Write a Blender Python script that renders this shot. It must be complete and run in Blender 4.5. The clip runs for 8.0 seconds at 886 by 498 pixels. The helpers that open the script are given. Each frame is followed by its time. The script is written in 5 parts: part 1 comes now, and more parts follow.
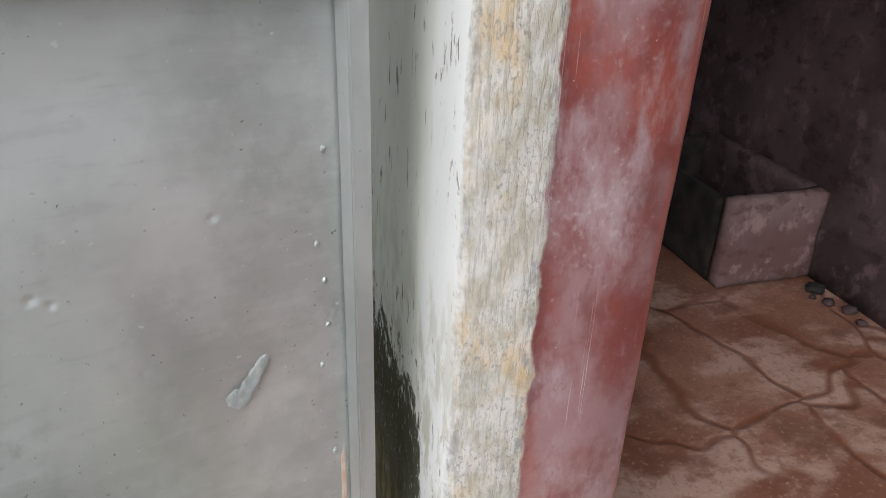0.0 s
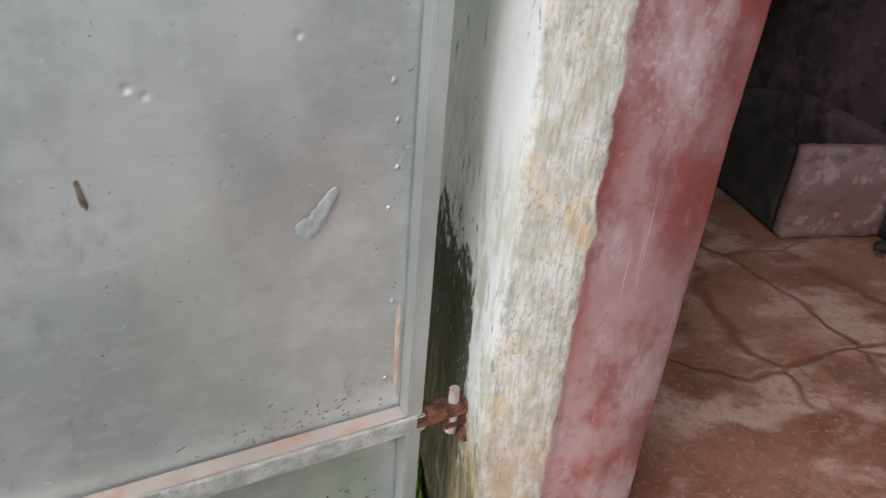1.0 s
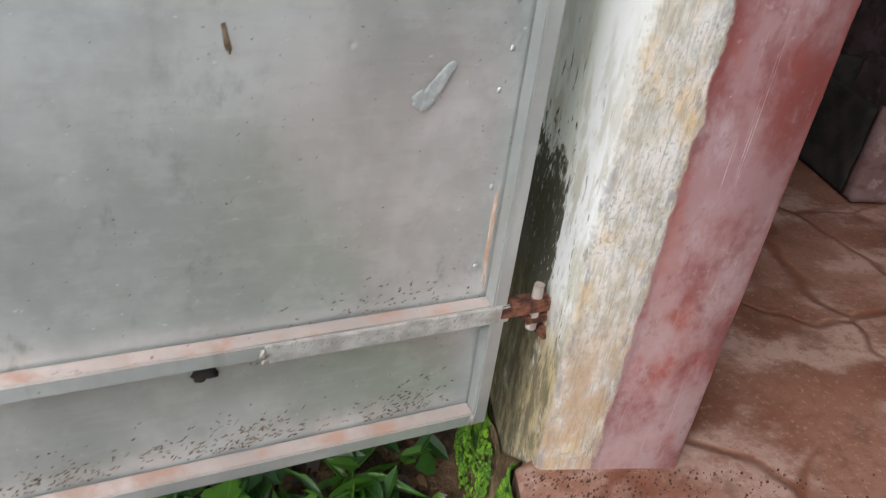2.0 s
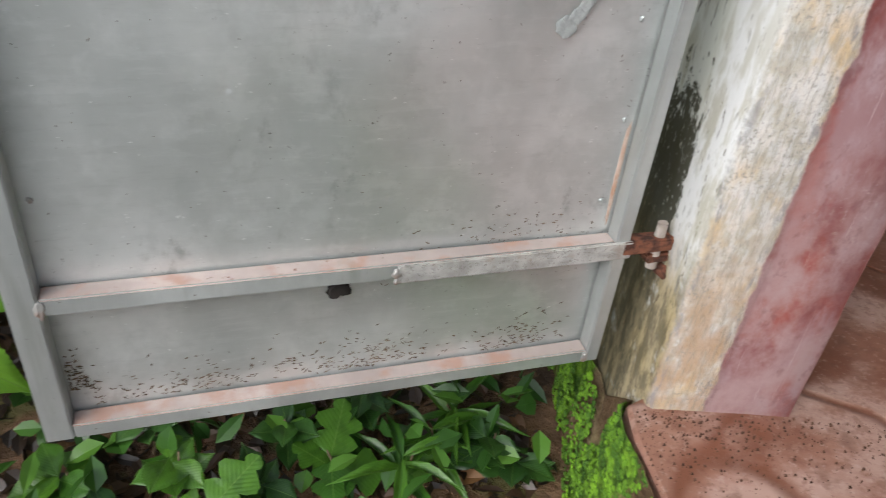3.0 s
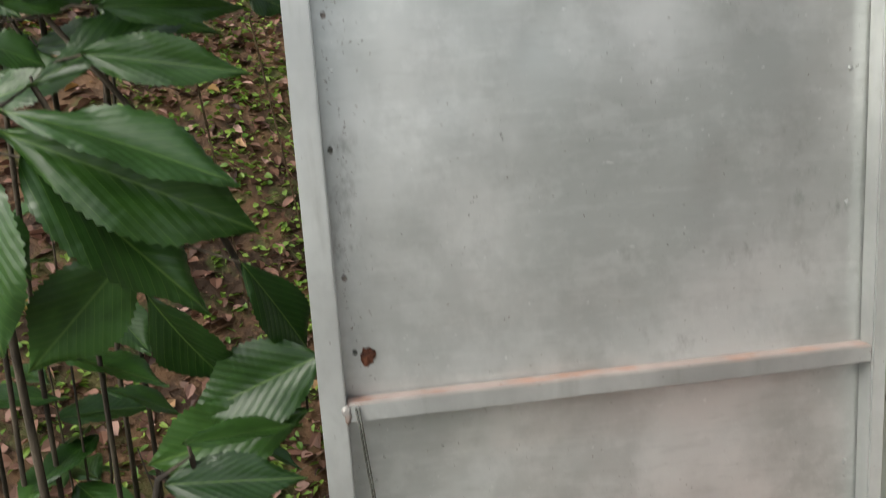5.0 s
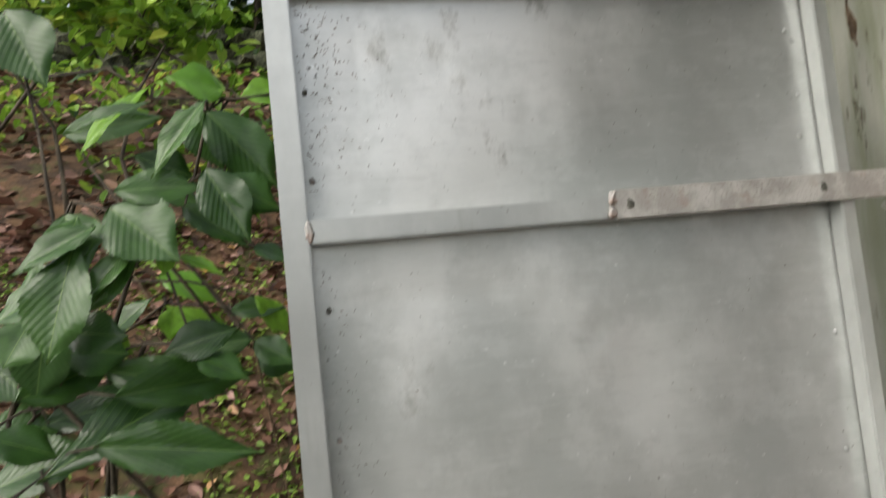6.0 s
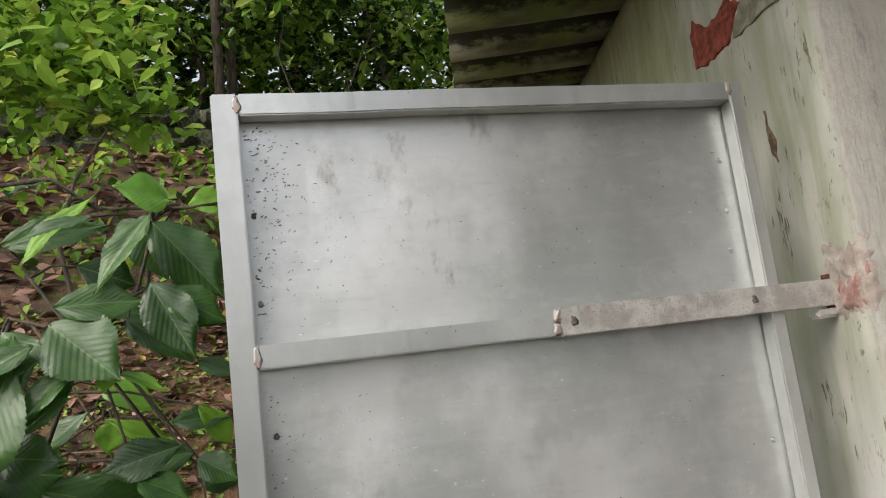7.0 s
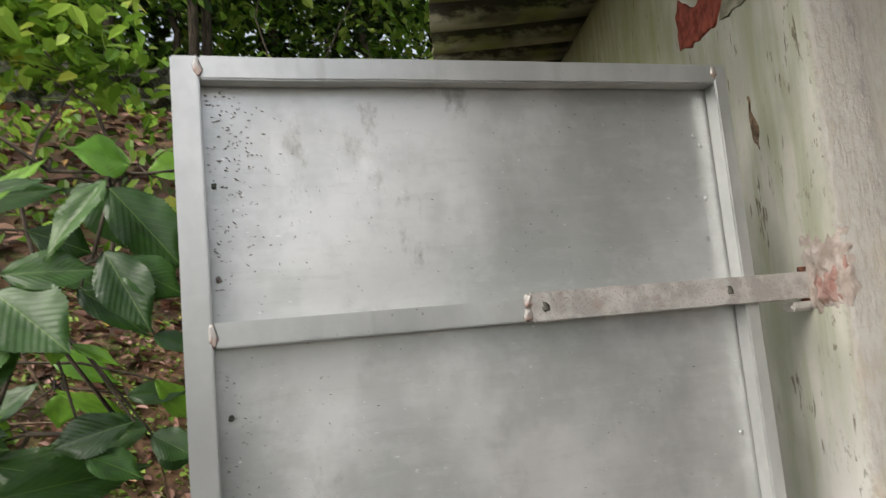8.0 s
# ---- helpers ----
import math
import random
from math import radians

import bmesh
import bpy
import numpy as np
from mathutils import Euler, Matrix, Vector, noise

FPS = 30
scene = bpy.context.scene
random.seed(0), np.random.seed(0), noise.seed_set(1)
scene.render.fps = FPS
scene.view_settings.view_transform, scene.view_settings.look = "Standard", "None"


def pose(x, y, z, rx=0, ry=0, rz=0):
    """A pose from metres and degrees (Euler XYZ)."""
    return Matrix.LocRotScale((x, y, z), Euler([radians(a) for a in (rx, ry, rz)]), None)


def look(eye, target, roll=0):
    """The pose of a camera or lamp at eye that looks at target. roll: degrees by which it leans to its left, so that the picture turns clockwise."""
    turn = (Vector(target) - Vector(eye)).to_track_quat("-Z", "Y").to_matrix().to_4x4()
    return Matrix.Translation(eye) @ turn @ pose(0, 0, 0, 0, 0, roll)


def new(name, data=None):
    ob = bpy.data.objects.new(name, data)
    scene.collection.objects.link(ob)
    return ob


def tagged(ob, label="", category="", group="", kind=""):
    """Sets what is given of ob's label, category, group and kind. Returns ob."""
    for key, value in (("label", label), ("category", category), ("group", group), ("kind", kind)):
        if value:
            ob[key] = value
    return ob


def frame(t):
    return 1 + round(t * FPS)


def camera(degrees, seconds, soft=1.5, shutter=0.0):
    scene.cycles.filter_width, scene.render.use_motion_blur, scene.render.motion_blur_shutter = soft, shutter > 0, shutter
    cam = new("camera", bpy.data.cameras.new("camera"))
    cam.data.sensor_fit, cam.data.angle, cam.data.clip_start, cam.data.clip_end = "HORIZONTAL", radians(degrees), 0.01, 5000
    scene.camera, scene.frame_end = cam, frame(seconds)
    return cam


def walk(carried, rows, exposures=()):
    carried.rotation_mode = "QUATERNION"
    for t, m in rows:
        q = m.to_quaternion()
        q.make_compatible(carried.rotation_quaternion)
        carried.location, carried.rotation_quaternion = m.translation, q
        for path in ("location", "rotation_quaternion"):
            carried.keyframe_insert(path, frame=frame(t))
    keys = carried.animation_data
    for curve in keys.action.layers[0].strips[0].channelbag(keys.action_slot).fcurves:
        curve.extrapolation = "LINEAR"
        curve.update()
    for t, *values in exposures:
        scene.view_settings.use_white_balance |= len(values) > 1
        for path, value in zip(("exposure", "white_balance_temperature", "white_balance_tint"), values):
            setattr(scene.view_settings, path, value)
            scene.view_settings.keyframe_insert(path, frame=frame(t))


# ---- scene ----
cam = camera(61.87, 8.0, soft=1.0, shutter=0.35)
PATH = [
    (0, (-0.322, -0.5983, 1.0421), (0.09, 0.0048, 0.6693), 2.03),
    (0.5, (-0.3278, -0.625, 0.9994), (0.0663, -0.0206, 0.6098), 3.71),
    (1, (-0.3689, -0.6573, 0.9305), (-0.013, -0.0391, 0.526), 4.90),
    (1.2, (-0.3879, -0.6672, 0.9127), (-0.0429, -0.0435, 0.5074), 5.04),
    (2.3, (-0.4975, -0.7179, 0.8209), (-0.1971, -0.0987, 0.375), 8.64),
    (2.5, (-0.5145, -0.7232, 0.8138), (-0.231, -0.1043, 0.3565), 8.81),
    (3, (-0.5497, -0.7268, 0.7988), (-0.3121, -0.0939, 0.3346), 6.45),
    (3.5, (-0.609, -0.7554, 0.8179), (-0.4335, -0.0822, 0.3836), 2.11),
    (4, (-0.6676, -0.782, 0.9232), (-0.5271, -0.0338, 0.6187), -2.85),
    (4.1, (-0.7017, -0.8059, 0.956), (-0.5538, -0.0358, 0.7163), -4.40),
    (4.2, (-0.7236, -0.8329, 1.0034), (-0.587, -0.0448, 0.8226), -4.32),
    (5.3, (-0.7238, -0.9047, 1.4339), (-0.6391, -0.0979, 1.3145), -4.97),
    (5.5, (-0.7289, -0.9126, 1.5027), (-0.66, -0.0996, 1.4209), -6.22),
    (6, (-0.7394, -0.9081, 1.6092), (-0.6014, -0.1025, 1.674), -5.87),
    (6.5, (-0.7359, -0.9136, 1.6484), (-0.5484, -0.1243, 1.7673), -7.29),
    (7, (-0.741, -0.9303, 1.6731), (-0.5375, -0.1473, 1.8068), -7.03),
    (7.5, (-0.737, -0.9232, 1.6762), (-0.5425, -0.1394, 1.8183), -6.37),
    (8, (-0.7238, -0.8958, 1.6872), (-0.4954, -0.1147, 1.7882), -5.30),
]
walk(cam, [(t, look(e, g, r)) for t, e, g, r in PATH], [(0, 0.70, 6000, 10), (1, 0.74, 6000, 9), (3, 0.90, 6050, 10), (4, 0.88, 6100, 10), (5.5, 0.78, 6650, 8), (7, 0.86, 6600, 12), (8, 0.86, 6600, 12)])

world = bpy.data.worlds.new("overcast_sky")
scene.world = world
world.use_nodes = True
wn = world.node_tree
sky = wn.nodes.new("ShaderNodeTexSky")
sky.sky_type, sky.sun_disc = "NISHITA", False
sky.sun_elevation, sky.sun_rotation = radians(42), radians(236)
sky.air_density, sky.dust_density = 1.0, 4.0
# clouds take most of the blue out of the sky
pale = wn.nodes.new("ShaderNodeHueSaturation")
pale.inputs["Saturation"].default_value = 0.4
wn.links.new(sky.outputs[0], pale.inputs["Color"])
wn.links.new(pale.outputs[0], wn.nodes["Background"].inputs[0])
wn.nodes["Background"].inputs[1].default_value = 0.15
sun_data = bpy.data.lights.new("sun", "SUN")
sun_data.energy, sun_data.angle, sun_data.color = 0.5, radians(45), (1.0, 0.97, 0.9)
sun = new("sun", sun_data)
sun.matrix_world = look((-6.0, -4.0, 6.5), (0, 0, 0.5))

# ---------------------------------------------------------------- materials


def shade(name, rough=0.6, metal=0.0, spec=0.5):
    m = bpy.data.materials.new(name)
    m.use_nodes = True
    b = m.node_tree.nodes["Principled BSDF"]
    b.inputs["Roughness"].default_value = rough
    b.inputs["Metallic"].default_value = metal
    b.inputs["Specular IOR Level"].default_value = spec
    return m, m.node_tree, b


class Nodes:
    """Short hand for building a node tree."""

    def __init__(self, tree):
        self.t = tree
        self.co = tree.nodes.new("ShaderNodeTexCoord").outputs["Object"]

    def put(self, socket, value):
        if isinstance(value, bpy.types.NodeSocket):
            self.t.links.new(value, socket)
        elif isinstance(value, tuple) and len(value) == 3 and socket.type == "RGBA":
            socket.default_value = (*value, 1)
        else:
            socket.default_value = value

    def noise(self, scale, detail=4.0, stretch=(1, 1, 1), rough=0.55, shift=(0, 0, 0)):
        mp = self.t.nodes.new("ShaderNodeMapping")
        mp.inputs["Scale"].default_value, mp.inputs["Location"].default_value = stretch, shift
        self.t.links.new(self.co, mp.inputs[0])
        n = self.t.nodes.new("ShaderNodeTexNoise")
        n.inputs["Scale"].default_value, n.inputs["Detail"].default_value, n.inputs["Roughness"].default_value = scale, detail, rough
        self.t.links.new(mp.outputs[0], n.inputs["Vector"])
        return n.outputs["Fac"]

    def cells(self, scale, stretch=(1, 1, 1), feature="F1"):
        mp = self.t.nodes.new("ShaderNodeMapping")
        mp.inputs["Scale"].default_value = stretch
        self.t.links.new(self.co, mp.inputs[0])
        n = self.t.nodes.new("ShaderNodeTexVoronoi")
        n.feature = feature
        n.inputs["Scale"].default_value = scale
        self.t.links.new(mp.outputs[0], n.inputs["Vector"])
        return n.outputs["Distance"]

    def math(self, op, a, b=0.0):
        n = self.t.nodes.new("ShaderNodeMath")
        n.operation = op
        self.put(n.inputs[0], a)
        self.put(n.inputs[1], b)
        return n.outputs[0]

    def step(self, a, lo, hi):
        n = self.t.nodes.new("ShaderNodeMapRange")
        n.interpolation_type = "SMOOTHSTEP"
        self.put(n.inputs["Value"], a)
        n.inputs["From Min"].default_value, n.inputs["From Max"].default_value = lo, hi
        return n.outputs[0]

    def mix(self, f, a, b):
        n = self.t.nodes.new("ShaderNodeMix")
        n.data_type = "RGBA"
        self.put(n.inputs[0], f)
        self.put(n.inputs[6], a)
        self.put(n.inputs[7], b)
        return n.outputs[2]

    def axes(self):
        n = self.t.nodes.new("ShaderNodeSeparateXYZ")
        self.t.links.new(self.co, n.inputs[0])
        return n.outputs

    def bump(self, h, strength, dist, bsdf):
        n = self.t.nodes.new("ShaderNodeBump")
        n.inputs["Strength"].default_value, n.inputs["Distance"].default_value = strength, dist
        self.put(n.inputs["Height"], h)
        self.put(bsdf.inputs["Normal"], n.outputs[0])

    def chance(self, islands=True):
        if islands:
            return self.t.nodes.new("ShaderNodeNewGeometry").outputs["Random Per Island"]
        return self.t.nodes.new("ShaderNodeObjectInfo").outputs["Random"]

    def ramp(self, f, *stops):
        n = self.t.nodes.new("ShaderNodeValToRGB")
        while len(n.color_ramp.elements) < len(stops):
            n.color_ramp.elements.new(0.5)
        for e, (p, c) in zip(n.color_ramp.elements, stops):
            e.position, e.color = p, (*c, 1)
        self.put(n.inputs[0], f)
        return n.outputs[0]


def steel(name, base, rust, rough, metal):
    """Silver-painted steel: streaks, worn patches, rust blooms and fine specks."""
    m, t, b = shade(name, rough, metal)
    k = Nodes(t)
    cloud = k.noise(3.2, 5, (1.4, 1, 0.8))
    brush = k.noise(26, 3, (0.25, 1, 2.5))
    c = k.mix(k.step(cloud, 0.35, 0.72), tuple(v * 0.66 for v in base), base)
    c = k.mix(k.math("MULTIPLY", k.step(brush, 0.5, 0.75), 0.10), c, (0.62, 0.63, 0.60))
    streak = k.step(k.noise(8, 4, (3.0, 1, 0.35), shift=(3, 0, 1)), 0.56, 0.75)
    c = k.mix(k.math("MULTIPLY", streak, 0.45), c, (0.22, 0.22, 0.18))
    mott = k.step(k.noise(42, 5, (1, 1, 0.7), shift=(6, 0, 2)), 0.42, 0.66)
    c = k.mix(k.math("MULTIPLY", mott, 0.22), c, tuple(v * 0.62 for v in base))
    speck = k.step(k.noise(130, 2), 0.71, 0.76)
    c = k.mix(k.math("MULTIPLY", speck, 0.55), c, (0.13, 0.10, 0.075))
    if rust:
        r = k.math("MULTIPLY", k.step(k.noise(16, 6), 0.5 - rust * 0.18, 0.66), min(1.0, 0.55 + rust))
        c = k.mix(r, c, (0.36, 0.19, 0.13))
        c = k.mix(k.step(k.noise(60, 4, shift=(5, 1, 0)), 0.68 - rust * 0.1, 0.76), c, (0.16, 0.06, 0.035))
    k.put(b.inputs["Base Color"], c)
    k.put(b.inputs["Roughness"], k.math("ADD", k.math("MULTIPLY", cloud, 0.3), rough - 0.15))
    k.bump(k.math("ADD", k.math("MULTIPLY", brush, 0.35), k.math("MULTIPLY", k.noise(240, 3), 0.6)), 0.18, 0.0012, b)
    return m


def sheet_paint():
    """Brushed silver paint on sheet steel: soft clouds, slanting brush marks, grime and small paint grains."""
    m, t, b = shade("silver_painted_sheet", 0.36, 0.66)
    k = Nodes(t)
    cloud, mid = k.noise(2.4, 5, (1.2, 1, 0.9)), k.noise(9, 6, (1, 1, 0.8), 0.62, (2, 0, 5))
    brush = k.noise(40, 6, (0.35, 1, 1.9), 0.68)
    c = k.mix(k.step(cloud, 0.40, 0.60), (0.49, 0.51, 0.49), (0.68, 0.69, 0.67))
    c = k.mix(k.math("MULTIPLY", k.step(mid, 0.45, 0.62), 0.38), c, (0.40, 0.42, 0.40))
    fog = k.step(k.noise(17, 7, (1, 1, 1.2), 0.66, (4, 0, 9)), 0.50, 0.64)
    c = k.mix(k.math("MULTIPLY", fog, 0.20), c, (0.78, 0.79, 0.77))
    c = k.mix(k.math("MULTIPLY", k.step(brush, 0.52, 0.68), 0.15), c, (0.80, 0.81, 0.79))
    c = k.mix(k.math("MULTIPLY", k.step(brush, 0.46, 0.32), 0.16), c, (0.34, 0.35, 0.33))
    nick = k.step(k.noise(170, 3, (0.5, 1, 0.9), 0.5, (9, 0, 4)), 0.71, 0.75)
    c = k.mix(k.math("MULTIPLY", nick, 0.6), c, (0.85, 0.86, 0.84))
    smudge = k.math("MULTIPLY", k.step(k.noise(13, 7, (1, 1, 0.6), 0.7, (6, 0, 2)), 0.57, 0.70), k.step(k.noise(3.1, 3, shift=(1, 0, 8)), 0.48, 0.62))
    c = k.mix(k.math("MULTIPLY", smudge, 0.55), c, (0.20, 0.20, 0.18))
    speck = k.math("MULTIPLY", k.step(k.noise(150, 3), 0.69, 0.74), k.step(k.noise(5, 4, shift=(3, 0, 3)), 0.42, 0.6))
    c = k.mix(k.math("MULTIPLY", speck, 0.7), c, (0.10, 0.085, 0.065))
    k.put(b.inputs["Base Color"], c)
    gloss = k.math("ADD", k.math("MULTIPLY", cloud, 0.22), k.math("MULTIPLY", mid, 0.14))
    k.put(b.inputs["Roughness"], k.math("ADD", gloss, k.math("ADD", 0.18, k.math("MULTIPLY", smudge, 0.25))))
    grain = k.math("MULTIPLY", k.step(k.noise(95, 2, shift=(7, 1, 1)), 0.68, 0.78), 1.6)
    k.bump(k.math("ADD", k.math("ADD", k.math("MULTIPLY", brush, 0.5), grain), k.math("MULTIPLY", k.noise(260, 3), 0.5)), 0.2, 0.0012, b)
    return m


SHEET = sheet_paint()
TUBE = steel("silver_painted_tube", (0.60, 0.62, 0.60), 0.0, 0.36, 0.6)
DUSTED = steel("rust_dusted_paint", (0.48, 0.395, 0.355), 0.12, 0.75, 0.05)
WELD = steel("weld_bead", (0.46, 0.44, 0.41), 0.15, 0.5, 0.4)


def plain(name, c1, c2, scale, rough=0.7, bump=0.3, dist=0.003, spec=0.4, stretch=(1, 1, 1)):
    m, t, b = shade(name, rough, 0, spec)
    k = Nodes(t)
    n = k.noise(scale, 6, stretch)
    c = k.mix(k.step(n, 0.35, 0.68), c1, c2)
    k.put(b.inputs["Base Color"], c)
    k.bump(k.math("ADD", n, k.math("MULTIPLY", k.noise(scale * 7, 4), 0.5)), bump, dist, b)
    return m


def plaster():
    """House corner: lime-white side with mould, a rough cream band on the corner and a red-oxide band on the front."""
    m, t, b = shade("weathered_plaster", 0.8, 0, 0.3)
    k = Nodes(t)
    x, y, z = k.axes()
    big, mid, fine = k.noise(5, 5), k.noise(24, 5), k.noise(120, 4)
    # side face
    side = k.mix(k.step(big, 0.35, 0.7), (0.33, 0.335, 0.275), (0.47, 0.47, 0.40))
    drip = k.step(k.noise(9, 7, (1, 2.2, 0.3), 0.6), 0.42, 0.66)
    up = k.step(z, 0.9, 2.4)
    side = k.mix(k.math("MULTIPLY", drip, k.math("ADD", 0.40, k.math("MULTIPLY", up, 0.30))), side, (0.25, 0.275, 0.165))
    # paler low down behind the gate, painted in to offset the gate's shadow
    low = k.math("MULTIPLY", k.step(k.math("ADD", y, k.math("MULTIPLY", mid, 0.04)), 0.06, 0.12), k.step(z, 1.5, 0.6))
    side = k.mix(k.math("MULTIPLY", low, 0.8), side, (0.66, 0.66, 0.58))
    band = k.math("MULTIPLY", k.step(k.math("ADD", y, k.math("MULTIPLY", k.noise(14, 5, (1, 1, 0.25)), 0.07)), 0.20, 0.13), k.step(z, 1.7, 1.2))
    side = k.mix(k.math("MULTIPLY", band, 0.85), side, (0.68, 0.675, 0.66))
    grime = k.math("MULTIPLY", k.step(k.noise(20, 8, (1, 1, 0.4), 0.66, (3, 9, 4)), 0.47, 0.60), k.step(z, 0.80, 0.40))
    side = k.mix(k.math("MULTIPLY", grime, 0.65), side, (0.34, 0.31, 0.205))
    # black mould that grows up the side from the foot
    edge = k.math("ADD", k.math("MULTIPLY", mid, 0.30), k.math("MULTIPLY", k.noise(55, 4, (1, 1, 0.4)), 0.22))
    top = k.step(k.math("ADD", z, edge), 0.78, 0.58)
    back = k.step(k.math("ADD", y, k.math("MULTIPLY", edge, 0.22)), 0.145, 0.20)
    holes = k.step(k.noise(110, 6, (1, 1, 0.45), 0.7, (2, 0, 0)), 0.66, 0.59)
    ragged = k.math("SUBTRACT", k.noise(75, 8, (1, 1, 0.55), 0.75, (1, 6, 2)), 0.5)
    mould = k.math("MULTIPLY", k.step(k.math("ADD", k.math("MULTIPLY", top, back), k.math("MULTIPLY", ragged, 2.2)), 0.36, 0.56), holes)
    foot = k.math("MULTIPLY", k.step(k.math("ADD", z, k.math("MULTIPLY", mid, 0.1)), 0.34, 0.22), k.step(mid, 0.26, 0.42))
    streaks = k.mix(k.step(k.noise(34, 8, (1, 1, 0.4), 0.7, (8, 2, 2)), 0.42, 0.60), (0.12, 0.09, 0.035), (0.40, 0.31, 0.16))
    side = k.mix(k.math("MULTIPLY", foot, 0.9), side, streaks)
    side = k.mix(k.math("MULTIPLY", mould, k.math("ADD", 0.45, k.math("MULTIPLY", k.step(z, 0.05, 0.30), 0.5))), side, (0.034, 0.031, 0.012))
    fleck = k.math("MULTIPLY", k.step(k.noise(70, 5, (1, 1, 0.25), 0.65, (7, 0, 3)), 0.60, 0.65), k.step(k.noise(6, 3, shift=(1, 4, 2)), 0.42, 0.56))
    side = k.mix(k.math("MULTIPLY", fleck, 0.85), side, (0.10, 0.085, 0.055))
    # mould spots beside the corner and green algae under the eaves
    spots = k.math("MULTIPLY", k.step(k.noise(85, 4, (1, 1, 0.55), 0.6, (5, 5, 1)), 0.60, 0.65), k.step(y, 0.13, 0.03))
    spots = k.math("MULTIPLY", spots, k.step(k.noise(7, 3, (1, 1, 0.7), shift=(0, 6, 2)), 0.46, 0.56))
    side = k.mix(k.math("MULTIPLY", spots, 0.8), side, (0.13, 0.11, 0.08))
    algae = k.math("MULTIPLY", k.step(k.math("ADD", y, k.math("MULTIPLY", mid, 0.35)), 0.55, 1.0), k.step(k.math("ADD", z, k.math("MULTIPLY", big, 0.5)), 2.1, 2.6))
    side = k.mix(k.math("MULTIPLY", algae, 0.4), side, (0.27, 0.29, 0.09))
    # cream band of the front
    cream = k.mix(k.step(mid, 0.40, 0.62), (0.38, 0.345, 0.275), (0.54, 0.505, 0.45))
    ochre = k.step(k.noise(11, 5, (1.6, 1, 0.7), shift=(4, 2, 0)), 0.5, 0.66)
    cream = k.mix(k.math("MULTIPLY", ochre, 0.75), cream, (0.52, 0.37, 0.20))
    cream = k.mix(k.math("MULTIPLY", k.step(k.noise(70, 5, (1, 1, 0.5), shift=(3, 3, 3)), 0.42, 0.62), 0.5), cream, (0.50, 0.50, 0.485))
    wet = k.math("MULTIPLY", k.step(k.math("ADD", z, k.math("MULTIPLY", mid, 0.2)), 0.50, 0.20), k.step(k.noise(16, 6, (1, 1, 0.6), 0.6, (6, 6, 6)), 0.36, 0.56))
    cream = k.mix(k.math("MULTIPLY", wet, 0.8), cream, (0.36, 0.225, 0.125))
    pit = k.math("MULTIPLY", k.step(k.noise(230, 6, (1, 1, 0.7), 0.68), 0.53, 0.62), k.step(k.noise(9, 5, shift=(9, 1, 2)), 0.46, 0.58))
    cream = k.mix(k.math("MULTIPLY", pit, 0.7), cream, (0.20, 0.185, 0.17))
    tall = k.step(z, 1.2, 1.5)
    cream = k.mix(k.math("MULTIPLY", tall, 0.8), cream, (0.30, 0.295, 0.27))
    grain = k.step(k.noise(80, 6, (2.2, 1, 0.3), 0.65, (8, 0, 0)), 0.48, 0.60)
    cream = k.mix(k.math("MULTIPLY", grain, 0.42), cream, (0.26, 0.235, 0.18))
    rim = k.step(k.math("ABSOLUTE", k.math("SUBTRACT", x, 0.083)), 0.008, 0.002)
    worn = k.math("MAXIMUM", rim, k.step(x, 0.016, 0.006))
    worn = k.math("MULTIPLY", worn, k.step(k.noise(60, 5, (1, 1, 0.35), 0.7, (2, 8, 1)), 0.48, 0.62))
    cream = k.mix(k.math("MULTIPLY", worn, 0.75), cream, (0.20, 0.19, 0.19))
    # red band
    red = k.mix(k.step(k.noise(9, 8, (1, 1, 0.6), 0.62), 0.40, 0.58), (0.17, 0.048, 0.042), (0.25, 0.14, 0.14))
    red = k.mix(k.math("MULTIPLY", k.step(k.noise(6, 7, (1, 1, 0.5), 0.6, (2, 2, 7)), 0.52, 0.62), 0.85), red, (0.25, 0.055, 0.036))
    bloom = k.step(k.noise(13, 9, (1, 1, 0.45), 0.66, (0, 3, 1)), 0.49, 0.66)
    red = k.mix(k.math("MULTIPLY", bloom, 0.85), red, (0.34, 0.25, 0.255))
    chips = k.step(k.noise(170, 3, shift=(4, 4, 4)), 0.72, 0.75)
    red = k.mix(k.math("MULTIPLY", chips, 0.7), red, (0.50, 0.40, 0.36))
    scr = k.step(k.noise(44, 3, (7.0, 1, 0.06), shift=(1, 0, 0)), 0.665, 0.70)
    red = k.mix(k.math("MULTIPLY", scr, 0.6), red, (0.58, 0.50, 0.48))
    red = k.mix(k.math("MULTIPLY", k.step(x, 0.214, 0.222), 0.6), red, (0.26, 0.06, 0.04))
    wash = k.step(k.math("ADD", z, k.math("MULTIPLY", k.noise(10, 6, shift=(5, 1, 1)), 0.4)), 0.78, 0.40)
    red = k.mix(k.math("MULTIPLY", wash, k.step(k.noise(12, 8, (1, 1, 0.7), 0.64, (2, 5, 9)), 0.36, 0.62)), red, (0.33, 0.22, 0.21))
    red = k.mix(k.math("MULTIPLY", k.step(k.noise(30, 7, (1, 1, 0.6), 0.66, (6, 1, 4)), 0.54, 0.64), 0.45), red, (0.14, 0.05, 0.048))
    line = k.step(k.math("ADD", x, k.math("MULTIPLY", k.math("SUBTRACT", mid, 0.5), 0.024)), 0.086, 0.0915)
    front = k.mix(k.math("MULTIPLY", line, k.step(z, 1.75, 1.6)), cream, red)
